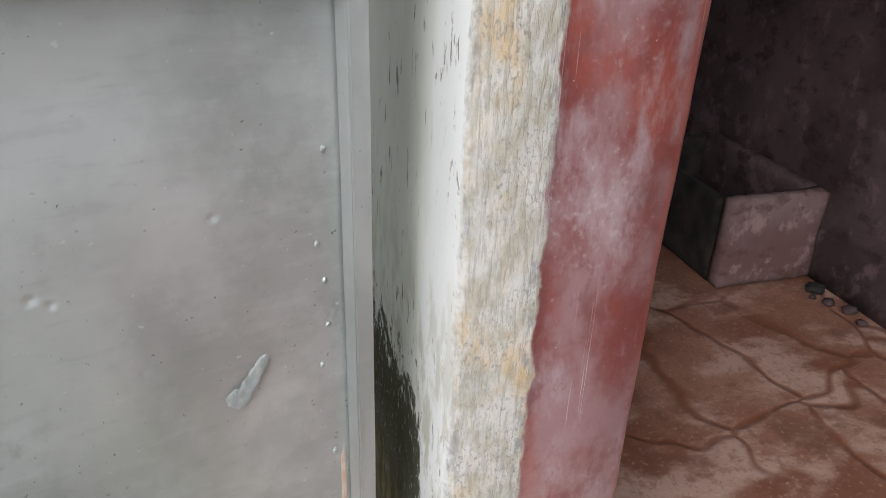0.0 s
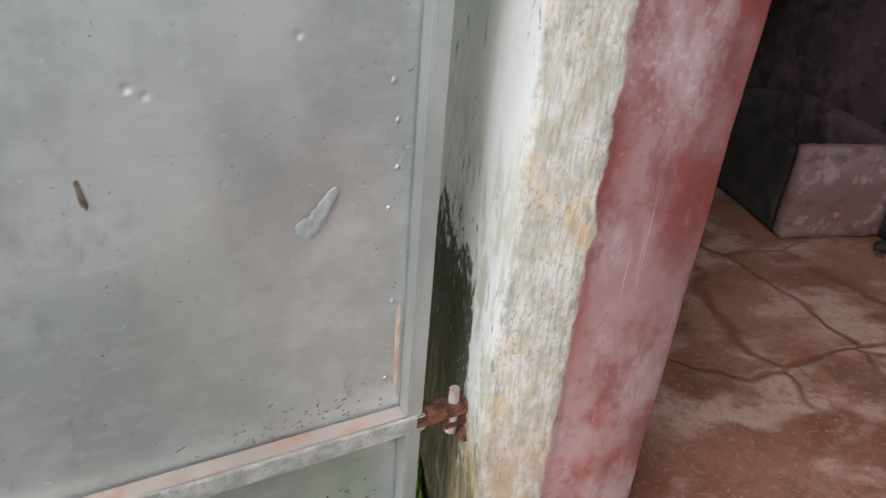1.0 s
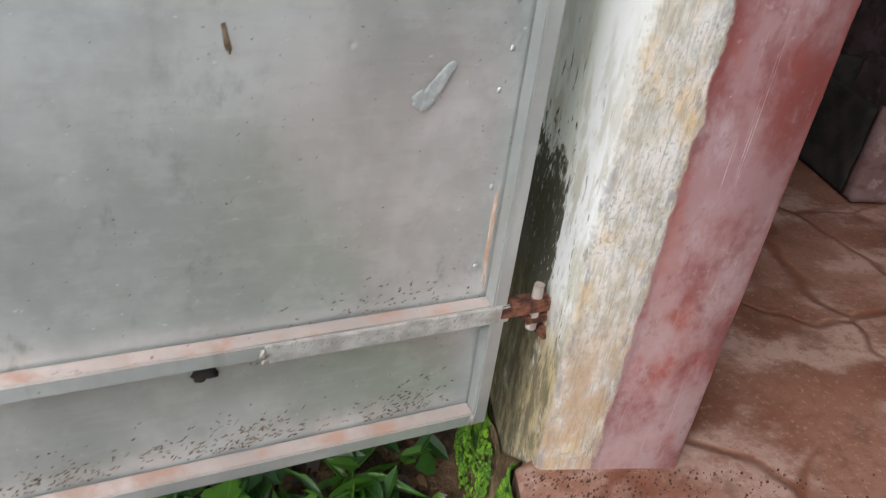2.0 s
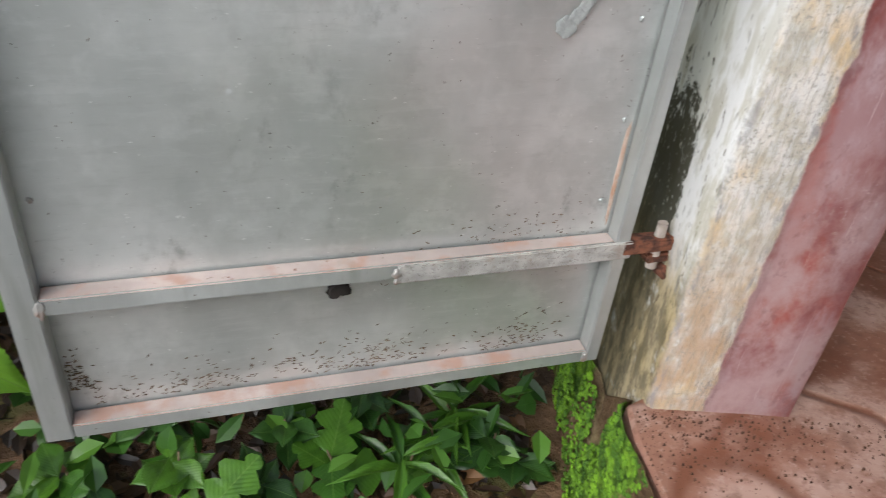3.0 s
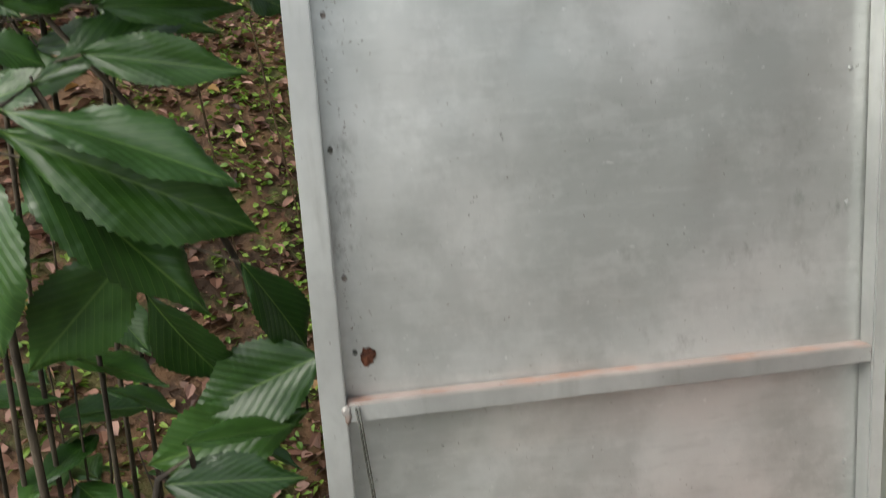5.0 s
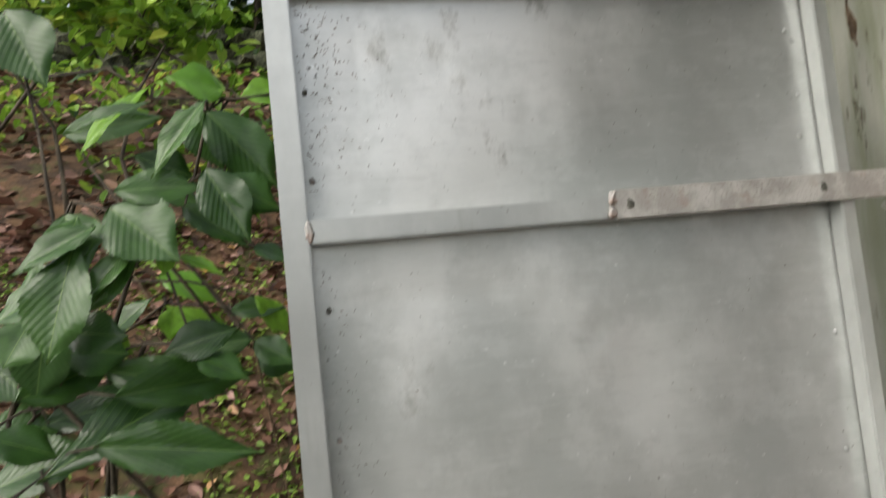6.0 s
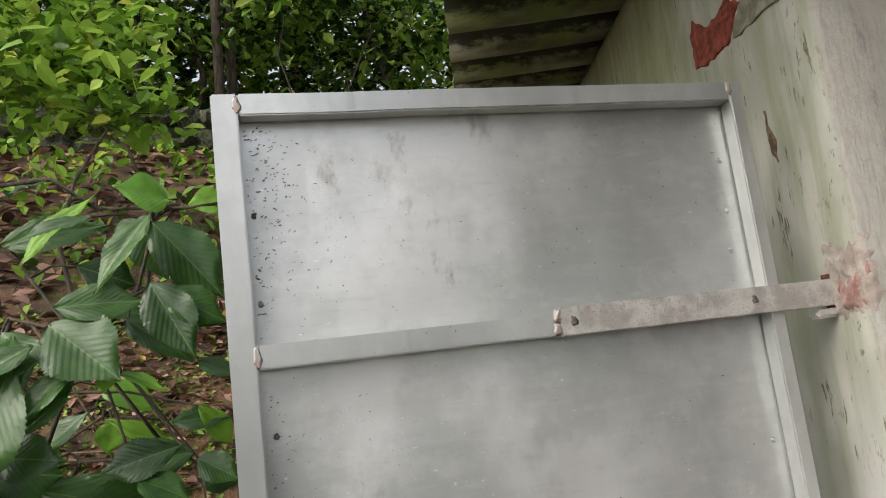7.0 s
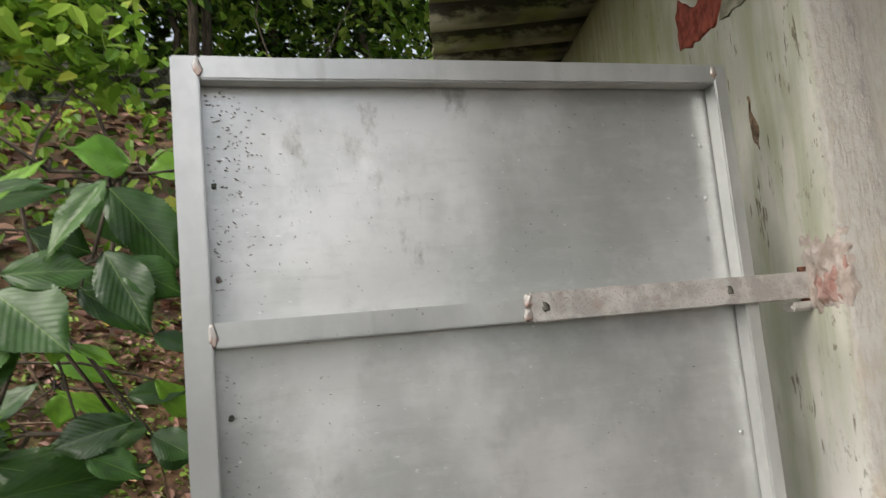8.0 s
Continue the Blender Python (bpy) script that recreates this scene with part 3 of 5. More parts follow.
for a, b in zip(edge_pts, edge_pts[1:] + edge_pts[:1]):
    a, b = Vector(a), Vector(b)
    n = max(1, int((b - a).length / 0.05))
    outer += [a + (b - a) * (i / n) for i in range(n)]
ring = []
for p in outer:
    j = noise.noise(Vector((p.x * 9, p.y * 9, 0))) * 0.004
    ring.append((bm.verts.new((p.x + j + 0.006, p.y, 0.0)), bm.verts.new((p.x + j, p.y, -0.006)), bm.verts.new((p.x + j, p.y, -0.055))))
n = len(ring)
for i in range(n):
    a, b = ring[i], ring[(i + 1) % n]
    bm.faces.new((a[0], a[1], b[1], b[0]))
    bm.faces.new((a[1], a[2], b[2], b[1]))
bm.faces.new([r[0] for r in ring][::-1])
bm.faces.new([r[2] for r in ring])
bmesh.ops.recalc_face_normals(bm, faces=bm.faces)
floor = placed(part("floor", bm, CEMENT))
tagged(floor, "worn and cracked red-oxide cement floor slab", "floor", "", "structure")



def slab_edge(y):
    return float(np.interp(y, (-3.2, -1.2, -0.16, -0.06, 0.004, 0.03, 2.3), (0.45, 0.16, -0.012, -0.027, -0.026, 0.002, 0.002))) - 0.004


def moss_top(y):
    return 0.002 - 0.13 * min(1.0, max(0.0, (y - 0.01) / 0.14))


# mossy foundation under the slab's free edge
bm = bmesh.new()
cols = []
for i in range(140):
    y = 2.3 - 3.99 * i / 139
    x = slab_edge(y)
    col = []
    for j in range(13):
        z = moss_top(y) - 0.42 * j / 12
        w = Vector((y * 9, z * 9, 2))
        out = 0.006 + 0.035 * j / 12 + 0.020 * noise.noise(w) + 0.008 * noise.noise(w * 4)
        col.append(bm.verts.new((x - max(out, 0.003), y, z)))
    cols.append(col)
for a, b in zip(cols, cols[1:]):
    for j in range(12):
        bm.faces.new((a[j], a[j + 1], b[j + 1], b[j]))
back = [(None, bm.verts.new((c[-1].co.x + 0.3, c[-1].co.y, c[-1].co.z))) for c in (cols[0], cols[-1])]
bm.faces.new((cols[0][-1], back[0][1], back[1][1], cols[-1][-1]))
bmesh.ops.recalc_face_normals(bm, faces=bm.faces)
FOUNDMAT, ft, fb = shade("mossy_masonry", 0.9, 0, 0.2)
fk = Nodes(ft)
stone_c = fk.mix(fk.step(fk.noise(12, 5), 0.4, 0.65), (0.10, 0.06, 0.03), (0.26, 0.19, 0.10))
moss_c = fk.mix(fk.step(fk.noise(40, 5), 0.35, 0.65), (0.03, 0.07, 0.006), (0.14, 0.26, 0.018))
cover = fk.step(fk.math("ADD", fk.noise(7, 5, (1, 1, 0.5)), fk.math("MULTIPLY", fk.noise(50, 3), 0.2)), 0.53, 0.62)
fk.put(fb.inputs["Base Color"], fk.mix(cover, stone_c, moss_c))
fk.bump(fk.math("ADD", fk.noise(90, 5), fk.math("MULTIPLY", fk.noise(25, 4), 1.2)), 1.0, 0.012, fb)
base = placed(part("foundation", bm, FOUNDMAT, None, "", True))
tagged(base, "moss-covered masonry foundation under the red slab", "foundation", "", "structure")

# low masonry ledge in the room
hearth = thing("masonry_ledge", (0, 0, 0), "low pink-plastered masonry ledge on the red floor", "ledge")
placed(hearth)


def block(x0, x1, y0, y1, z0, z1, rough, seed, cell=0.022):
    """A hand-built masonry block with lumpy faces and rounded, uneven edges."""
    bm = bmesh.new()
    d = (x1 - x0, y1 - y0, z1 - z0)
    n = [max(1, int(v / cell)) for v in d]
    seen = {}

    def at(i, j, k):
        key = (i, j, k)
        if key not in seen:
            p = Vector((x0 + d[0] * i / n[0], y0 + d[1] * j / n[1], z0 + d[2] * k / n[2]))
            p += (noise.noise_vector(p * 11 + Vector((seed, 0, 0))) + 0.5 * noise.noise_vector(p * 34 + Vector((0, seed, 0)))) * rough
            ends = [c in (0, m) for c, m in zip(key, n)]
            if sum(ends) > 1:
                mid = Vector(((x0 + x1) / 2, (y0 + y1) / 2, (z0 + z1) / 2))
                p += Vector([(mid[a] - p[a]) / max(d[a], 0.01) * 0.012 if ends[a] else 0 for a in range(3)])
            seen[key] = bm.verts.new(p)
        return seen[key]

    for a, b, c in ((0, 1, 2), (1, 2, 0), (2, 0, 1)):
        for side in (0, n[c]):
            for i in range(n[a]):
                for j in range(n[b]):
                    q = []
                    for u, v in ((i, j), (i + 1, j), (i + 1, j + 1), (i, j + 1)):
                        key = [0, 0, 0]
                        key[a], key[b], key[c] = u, v, side
                        q.append(at(*key))
                    bm.faces.new(q if side else q[::-1])
    return bm


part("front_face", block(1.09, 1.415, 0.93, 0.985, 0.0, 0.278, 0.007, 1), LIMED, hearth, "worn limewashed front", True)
# side, hollow and back carry the hollow's shade as black colour
part("side_face", block(1.092, 1.13, 0.982, 1.5, 0.0, 0.262, 0.006, 3), NEARBLACK, hearth, "side blackened for shade", True)
part("basin", block(1.122, 1.412, 0.982, 1.5, 0.0, 0.05, 0.005, 5), NEARBLACK, hearth, "hollow with its shade painted black", True)
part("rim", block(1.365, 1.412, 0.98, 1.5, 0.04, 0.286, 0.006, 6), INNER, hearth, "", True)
part("back_face", block(1.127, 1.37, 1.455, 1.50, 0.04, 0.27, 0.006, 9), NEARBLACK, hearth, "back blackened for shade", True)

# a few stones and crumbs along the foot of the room's wall
r = random.Random(63)
for i, (x, y, s) in enumerate(((1.375, 0.86, 0.022), (1.36, 0.79, 0.015), (1.385, 0.74, 0.018), (1.372, 0.68, 0.012), (1.34, 0.83, 0.010))):
    ob = placed(part("pebble", move(lump(s, i + 80, (1.2, 1, 0.7), 2, 0.5), Matrix.Translation((x, y, s * 0.55))), NEARBLACK if i == 0 else INNER, None, "", True))
    tagged(ob, "small grimy stone lying at the foot of the plastered wall", "stone", "stones by the wall")

# corrugated roof: ridges run out over the side wall
verts, faces = [], []
NU, NV = 8, 440
for i in range(NV):
    y = -2.2 + 4.75 * i / (NV - 1)
    for j in range(NU):
        # unseen front overhang, cut to shade upper wall and porch but leave sky left
        left = -0.5 + 0.55 * min(1.0, max(0.0, (-0.35 - y) / 0.35))
        x = left + (3.6 - left) * (j / (NU - 1)) ** 1.5
        ragged = 0.02 * noise.noise(Vector((0, y * 8, 4))) if j == 0 else 0
        sag = 0.01 * noise.noise(Vector((x, y * 2, 9)))
        verts.append((x + ragged, y, 2.60 + 0.134 * y + 0.036 * math.sin(y * 2 * math.pi / 0.31) + sag))
m0 = len(verts)
verts += [(x, y, z + 0.007) for x, y, z in verts]
for i in range(NV - 1):
    for j in range(NU - 1):
        a = i * NU + j
        faces.append((a, a + NU, a + NU + 1, a + 1))
        faces.append((m0 + a, m0 + a + 1, m0 + a + NU + 1, m0 + a + NU))
for i in range(NV - 1):
    for j in (0, NU - 1):
        a = i * NU + j
        faces.append((a, m0 + a, m0 + a + NU, a + NU))
for j in range(NU - 1):
    for a in (j, (NV - 1) * NU + j):
        faces.append((a, a + 1, m0 + a + 1, m0 + a))
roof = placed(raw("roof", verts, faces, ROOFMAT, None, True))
tagged(roof, "mouldy corrugated fibre-cement roof, hollow shade painted in, front part unseen", "roof", "", "structure")
# fallen plaster on the side wall that bares the brick
hole = thing("plaster_scar", (0, 0, 0), "broken plaster patch baring red brick in the white wall", "wall damage")
placed(hole)


def scar(name, spots, material, seed, depth):
    bm = bmesh.new()
    ring, mid = [], Vector((0, 0))
    for y, z in spots:
        mid += Vector((y, z)) / len(spots)
    for i, (y, z) in enumerate(spots):
        y2, z2 = spots[(i + 1) % len(spots)]
        for s in range(5):
            q = Vector((y + (y2 - y) * s / 5, z + (z2 - z) * s / 5))
            q += Vector((noise.noise(Vector((q.x * 40, q.y * 40, seed))), noise.noise(Vector((q.x * 40, q.y * 40, seed + 5))))) * 0.010
            ring.append(q)
    lean = lambda z: 0.017 * (z - 0.6)
    n = len(ring)
    shells = []
    for f, d in ((1.0, -0.003), (0.93, depth), (0.72, depth), (0.5, depth), (0.28, depth)):
        shell = []
        for q in ring:
            p = mid + (q - mid) * f
            bite = d + (0.004 * noise.noise(Vector((p.x * 45, p.y * 45, seed))) if f < 1 else 0)
            shell.append(bm.verts.new((lean(p.y) - bite, p.x, p.y)))
        shells.append(shell)
    c = bm.verts.new((lean(mid.y) - depth, mid.x, mid.y))
    for a, b in zip(shells, shells[1:]):
        for i in range(n):
            j = (i + 1) % n
            bm.faces.new((a[i], a[j], b[j], b[i]))
    for i in range(n):
        bm.faces.new((shells[-1][i], shells[-1][(i + 1) % n], c))
    bmesh.ops.recalc_face_normals(bm, faces=bm.faces)
    return part(name, bm, material, hole)


scar("bare_brick", [(0.51, 2.353), (0.537, 2.33), (0.539, 2.25), (0.453, 2.227), (0.40, 2.225), (0.31, 2.216), (0.286, 2.243), (0.234, 2.262), (0.301, 2.30), (0.363, 2.293), (0.424, 2.302)], BRICK, 1, 0.0048)
scar("bare_render", [(0.231, 2.262), (0.283, 2.243), (0.305, 2.215), (0.232, 2.203), (0.098, 2.189), (0.02, 2.20), (0.02, 2.24), (0.12, 2.26)], GREYED, 2, 0.0042)
scar("flaked_paint", [(0.224, 2.05), (0.232, 2.015), (0.219, 1.966), (0.204, 1.945), (0.197, 1.986), (0.214, 2.015)], DIRT, 3, 0.003)

# ---------------------------------------------------------------- gate
W, PL, PR, DEEP = 0.779, 0.033, 0.022, 0.029
ZB, Z1, Z2, Z3, ZT = 0.022, 0.224, 0.957, 1.702, 2.056
gate = thing("gate", (0, 0, 0), "silver-painted sheet steel gate standing open on rusty strap hinges", "gate")
part("post", bar(-W, -W + PL, 0.0, DEEP - 0.001, ZB, ZT, 0.002, 24, 0.0008, 1), TUBE, gate)
part("post", bar(-PR, 0.0, 0.0, DEEP - 0.001, ZB, ZT, 0.002, 24, 0.0008, 2), TUBE, gate)


def dusted(name, bm, label):
    """A painted tube whose upper face carries a film of rust dust."""
    ob = part(name, bm, TUBE, gate, label)
    ob.data.materials.append(DUSTED)
    for p in ob.data.polygons:
        p.material_index = 1 if p.normal.z > 0.8 else 0
    return ob


dusted("bottom_rail", bar(-W + PL, -PR, 0.001, DEEP - 0.001, ZB, ZB + 0.024, 0.002, 14, 0.0008, 3), "silver-painted bottom tube with rust dust on top")
dusted("lower_rail", bar(-W + PL, -PR, 0.001, DEEP - 0.001, Z1, Z1 + 0.024, 0.002, 14, 0.0008, 4), "silver-painted tube with rust dust on top")
dusted("middle_rail", bar(-W + PL, -PR, 0.001, DEEP - 0.001, Z2, Z2 + 0.026, 0.002, 14, 0.0008, 5), "silver-painted tube with rust dust on top")
part("upper_rail", bar(-W + PL, -PR, 0.001, DEEP - 0.001, Z3, Z3 + 0.030, 0.002, 14, 0.0008, 6), TUBE, gate)
part("top_rail", bar(-W + PL, -PR, 0.001, DEEP - 0.001, ZT - 0.030, ZT, 0.002, 14, 0.0008, 7), TUBE, gate)

# the sheet, buckled between the rails and pocked with small dents
DENTS = [(-0.15, 0.75, 6, 9), (-0.094, 0.748, 6, 5), (-0.31, 0.71, 6, 9), (-0.295, 0.702, 5, 8), (-0.232, 0.607, 5, 7), (-0.113, 0.667, 5, 5),
         (-0.258, 0.727, 8, -5), (-0.526, 0.476, 6, 6), (-0.343, 0.328, 5, 6), (-0.385, 1.56, 12, 9), (-0.59, 1.359, 22, 7), (-0.26, 1.259, 26, -10),
         (-0.475, 1.428, 20, 6), (-0.30, 1.90, 14, 6), (-0.555, 1.929, 10, 4), (-0.36, 0.61, 9, -7), (-0.115, 0.153, 16, -8)]
NX, NZ = 330, 860
sx = np.linspace(-W + 0.004, -0.004, NX + 1)
sz = np.linspace(ZB + 0.003, ZT - 0.003, NZ + 1)
# broad buckling on a coarse net, refined between its knots
cx, cz = np.linspace(-W, 0, 50), np.linspace(ZB, ZT, 130)
coarse = np.array([[noise.noise(Vector((x * 3.2, 0, z * 2.6))) + 0.45 * noise.noise(Vector((x * 9, 5, z * 7))) for x in cx] for z in cz])
rowed = np.array([np.interp(sx, cx, line) for line in coarse])
buckle = np.array([np.interp(sz, cz, rowed[:, j]) for j in range(NX + 1)]).T
rails = np.min([np.abs(sz - r - 0.012) for r in (ZB, Z1, Z2, Z3, ZT - 0.024)], axis=0)
across = np.clip(np.minimum((sx + W - PL) / 0.08, (-PR - sx) / 0.08), 0, 1)
free = np.clip(rails / 0.09, 0, 1)[:, None] * across[None, :]
depth = DEEP + 0.001 + 0.0055 * free * buckle + 0.002 * free
for dx, dz, rad, deep in DENTS:
    small = rad < 9
    q = ((sx[None, :] - dx) ** 2 + ((sz[:, None] - dz) * (1.0 if small else 0.75)) ** 2) / (rad * (0.00075 if small else 0.0011)) ** 2
    depth += deep * (0.00024 if small else 0.00017) * np.exp(-q) - (deep * 0.00004 * np.exp(-q / 4) if small else 0)
# the crease that runs up to the hinge corner of the lowest panel
u = ((sx[None, :] + 0.03) * 0.80 - (sz[:, None] - 0.205) * 0.60)
w = ((sx[None, :] + 0.03) * 0.60 + (sz[:, None] - 0.205) * 0.80)
depth += 0.004 * np.exp(-(w / 0.012) ** 2) * np.clip(-u / 0.03, 0, 1) * np.clip((u + 0.17) / 0.06, 0, 1) * (sz < Z1 - 0.004)[:, None]
verts = np.stack([np.broadcast_to(sx, depth.shape), depth, np.broadcast_to(sz[:, None], depth.shape)], 2).reshape(-1, 3)
k = (np.arange(NZ)[:, None] * (NX + 1) + np.arange(NX)[None, :]).reshape(-1)
faces = np.stack([k, k + 1, k + NX + 2, k + NX + 1], 1)
sheet = tagged(raw("sheet", verts.tolist(), faces.tolist(), SHEET, gate, True), "dented silver-painted steel sheet")
thick = sheet.modifiers.new("thickness", "SOLIDIFY")
thick.thickness, thick.offset = 0.0015, -1.0


def spot_part(name, x, z, size, seed, material, label, squash=(1, 0.12, 1), y=DEEP):
    ob = part(name, lump(size, seed, squash, 3, 0.6), material, gate, label, True)
    ob.location = (x, y, z)
    return ob


# strap hinges welded over the rails
part("lower_strap", bar(-0.335, 0.004, -0.0045, 0.0005, Z1 - 0.004, Z1 + 0.0245, 0.0015, 18, 0.0012, 11), STRAP, gate, "rusty flat-bar hinge strap")
part("lower_strap_end", bar(-0.012, 0.072, -0.0060, 0.020, Z1 + 0.001, Z1 + 0.023, 0.003, 8, 0.003, 12), RUST, gate, "flaking rusty hinge end")
part("upper_strap", bar(-0.352, 0.098, -0.006, 0.0005, Z3 - 0.002, Z3 + 0.037, 0.0015, 22, 0.0014, 13), STRAP, gate, "pitted flat-bar hinge strap")
part("upper_strap_eye", bar(0.012, 0.100, 0.0006, 0.016, Z3 - 0.001, Z3 + 0.035, 0.003, 6, 0.002, 14), STRAP, gate, "welded hinge eye")
for x, z in ((-0.332, Z3 + 0.017), (-0.05, Z3 + 0.019)):
    spot_part("bolt_hole", x, z, 0.0052, 3, WIRE, "open dark bolt hole", (0.9, 0.12, 1.2), -0.0062)
for i, (x, z, s) in enumerate(((-0.354, Z3 + 0.026, 0.011), (-0.356, Z3 + 0.008, 0.010), (-0.337, Z1 + 0.012, 0.009), (-0.335, Z1 + 0.001, 0.007))):
    spot_part("weld_bead", x, z, s * 0.8, i + 2, WELD, "bright lumpy weld bead", (0.8, 0.3, 1), -0.004)
for i, (x, z) in enumerate(((-W + PL, Z1 + 0.010), (-W + PL, Z2 + 0.012), (-W + PL, Z3 + 0.014), (-W + PL - 0.002, ZT - 0.014), (-PR, ZT - 0.012), (-PR - 0.002, ZB + 0.010))):
    spot_part("weld_bead", x, z, 0.0085, i + 9, WELD, "lumpy rust-stained corner weld", (0.6, 0.14, 1.3), 0.0003)
# rivets along the posts
for i, z in enumerate((0.30, 0.42, 0.55, 0.60, 0.655, 0.70, 0.80, 1.18, 1.36, 1.52, 1.80, 1.86, 1.94, 1.955)):
    spot_part("rivet", -PR - 0.022 + 0.006 * math.sin(i * 2.3), z, 0.0030, i, TUBE, "small silver rivet", (1, 0.4, 1.2))
for i, z in enumerate((0.36, 1.04, 1.14, 1.30, 1.46, 1.62, 1.785, 1.90)):
    spot_part("screw_head", -W + PL + 0.012 + 0.004 * math.sin(i * 1.7), z, 0.0032, i + 30, WIRE if i % 2 else WELD, "small screw head", (1, 0.5, 1.1))
spot_part("burnt_hole", -0.404, Z1 - 0.026, 0.020, 5, NEARBLACK, "dark burnt hole in the sheet", (0.72, 0.06, 0.85))
spot_part("burnt_hole", -0.714, 1.034, 0.011, 6, RUST, "small rusty hole in the sheet", (0.8, 0.08, 1))


def smear(name, x, z, length, width, lean, seed, material, label, thick=0.0011):
    """A thin dried smear on the sheet with a ragged outline."""
    bm = bmesh.new()
    c, q = math.cos(lean), math.sin(lean)
    rings = []
    for f, h in ((1.0, -0.0006), (0.85, thick * 0.7), (0.5, thick), (0.2, thick * 0.8)):
        ring = []
        for i in range(44):
            a = 2 * math.pi * i / 44
            d = Vector((math.cos(a), math.sin(a), seed))
            u = 1 + 0.30 * noise.noise(d * 1.3) + 0.16 * noise.noise(d * 3.4)
            px, pz = math.copysign(abs(math.cos(a)) ** 0.6, math.cos(a)) * length * u * f, math.copysign(abs(math.sin(a)) ** 0.8, math.sin(a)) * width * u * f
            ring.append(bm.verts.new((x + px * c - pz * q, DEEP + 0.0015 - h - 0.0006 * noise.noise(Vector((px * 300, pz * 300, seed))) * (f < 1), z + px * q + pz * c)))
        rings.append(ring)
    for a, b in zip(rings, rings[1:]):
        for i in range(44):
            bm.faces.new((a[i], a[(i + 1) % 44], b[(i + 1) % 44], b[i]))
    bm.faces.new(rings[-1])
    return part(name, bm, material, gate, label, True)


for i, (x, z, a, b) in enumerate(((-0.117, 0.576, 0.011, 0.006), (-0.124, 0.566, 0.009, 0.0075), (-0.134, 0.553, 0.010, 0.010), (-0.145, 0.540, 0.011, 0.0125))):
    smear("paint_smear", x, z, a, b, 0.95, 4 + i * 2.3, DRIED, "thin pale paint smear", 0.0003)
smear("mud_smear", -0.36, 0.612, 0.015, 0.0035, 1.75, 7, DIRT, "dark mud smear")
# rust streak that runs down the hinge post
smear("rust_streak", -PR - 0.006, 0.335, 0.088, 0.0042, math.pi / 2, 3, plain("rust_run", (0.40, 0.24, 0.16), (0.52, 0.42, 0.35), 40), "orange rust run", 0.0006)


def flecks(name, count, seed, where, size, label):
    """Dried mud flecks on the sheet: small raised slivers."""
    r = random.Random(seed)
    v, f = [], []
    for _ in range(count):
        x, z = where(r)
        a, ln, w = r.gauss(0.2, 0.5), size * r.uniform(0.5, 1.5), size * r.uniform(0.16, 0.4)
        c, s = math.cos(a), math.sin(a)
        k = len(v)
        for px, pz in ((-ln, 0), (0, -w), (ln, 0), (0, w)):
            v.append((x + px * c - pz * s, DEEP - 0.0002, z + px * s + pz * c))
        v.append((x, DEEP - 0.0002 - w * 0.8, z))
        f += [(k, k + 1, k + 4), (k + 1, k + 2, k + 4), (k + 2, k + 3, k + 4), (k + 3, k, k + 4)]
    ob = raw(name, v, f, DIRT, gate)
    return tagged(ob, label, "", "", "stuff")


def low_patch(r):
    x = r.choice((r.gauss(-0.60, 0.06), r.gauss(-0.40, 0.10), r.gauss(-0.36, 0.05), r.gauss(-0.13, 0.035), r.gauss(-0.73, 0.012)))
    return max(-0.742, min(-0.03, x)), ZB + 0.028 + abs(r.gauss(0, 0.028)) + (0.03 if x < -0.72 else 0)


flecks("dried_mud", 520, 4, low_patch, 0.0036, "brown dried mud flecks along the bottom rail")
flecks("dried_mud", 60, 5, lambda r: (max(-0.7, min(-0.05, r.gauss(-0.17, 0.06))), Z1 + 0.028 + abs(r.gauss(0, 0.02))), 0.003, "brown dried mud flecks over the lower rail")
flecks("dried_mud", 170, 6, lambda r: (-0.742 + abs(r.gauss(0, 0.04)), ZT - 0.035 - abs(r.gauss(0, 0.12))), 0.0023, "dark dirt flecks in the upper corner")
flecks("dried_mud", 240, 7, lambda r: (r.uniform(-0.74, -0.03), r.uniform(0.27, 2.0)), 0.0018, "scattered fine dirt flecks on the sheet")
flecks("dried_mud", 110, 8, lambda r: (-0.738 + abs(r.gauss(0, 0.02)), r.uniform(1.0, 1.68)), 0.0018, "dark dirt flecks beside the post")
flecks("dried_mud", 110, 9, lambda r: (r.uniform(-0.35, -0.02), Z1 + 0.03 - 0.06 * r.random()), 0.0022, "brown dried mud flecks under the strap")

# wire with a white plastic tab, looped round the weld of the middle rail
hang = thing("hanging_tie", (-0.735, -0.004, Z2), "thin dark wire tie with a white plastic tab", "wire tie")
part("wire", tube_along([(0.0, 0.004, 0.02), (0.003, -0.003, 0.0), (0.008, -0.004, -0.06), (0.016, -0.003, -0.145)], 0.0014, 0.0014), WIRE, hang)
part("wire", tube_along([(0.004, 0.004, 0.02), (0.006, -0.004, 0.0), (0.012, -0.005, -0.07), (0.018, -0.004, -0.145)], 0.0012, 0.0012), WIRE, hang)
part("tab", bar(0.004, 0.034, -0.008, -0.002, -0.165, -0.143, 0.002), PLASTIC, hang, "white plastic tab")

# hinge pins set in the wall
low_pin = thing("hinge_pin", (0.050, 0.006, Z1), "rusty iron hinge pin set in the mouldy wall", "hinge", "gate hinges")
part("pin", tube_along([(0, 0, -0.03), (0, 0, 0.02), (0.0, 0, 0.046)], 0.0085, 0.0075, 10), PATCH, low_pin, "cement-crusted upright pin")
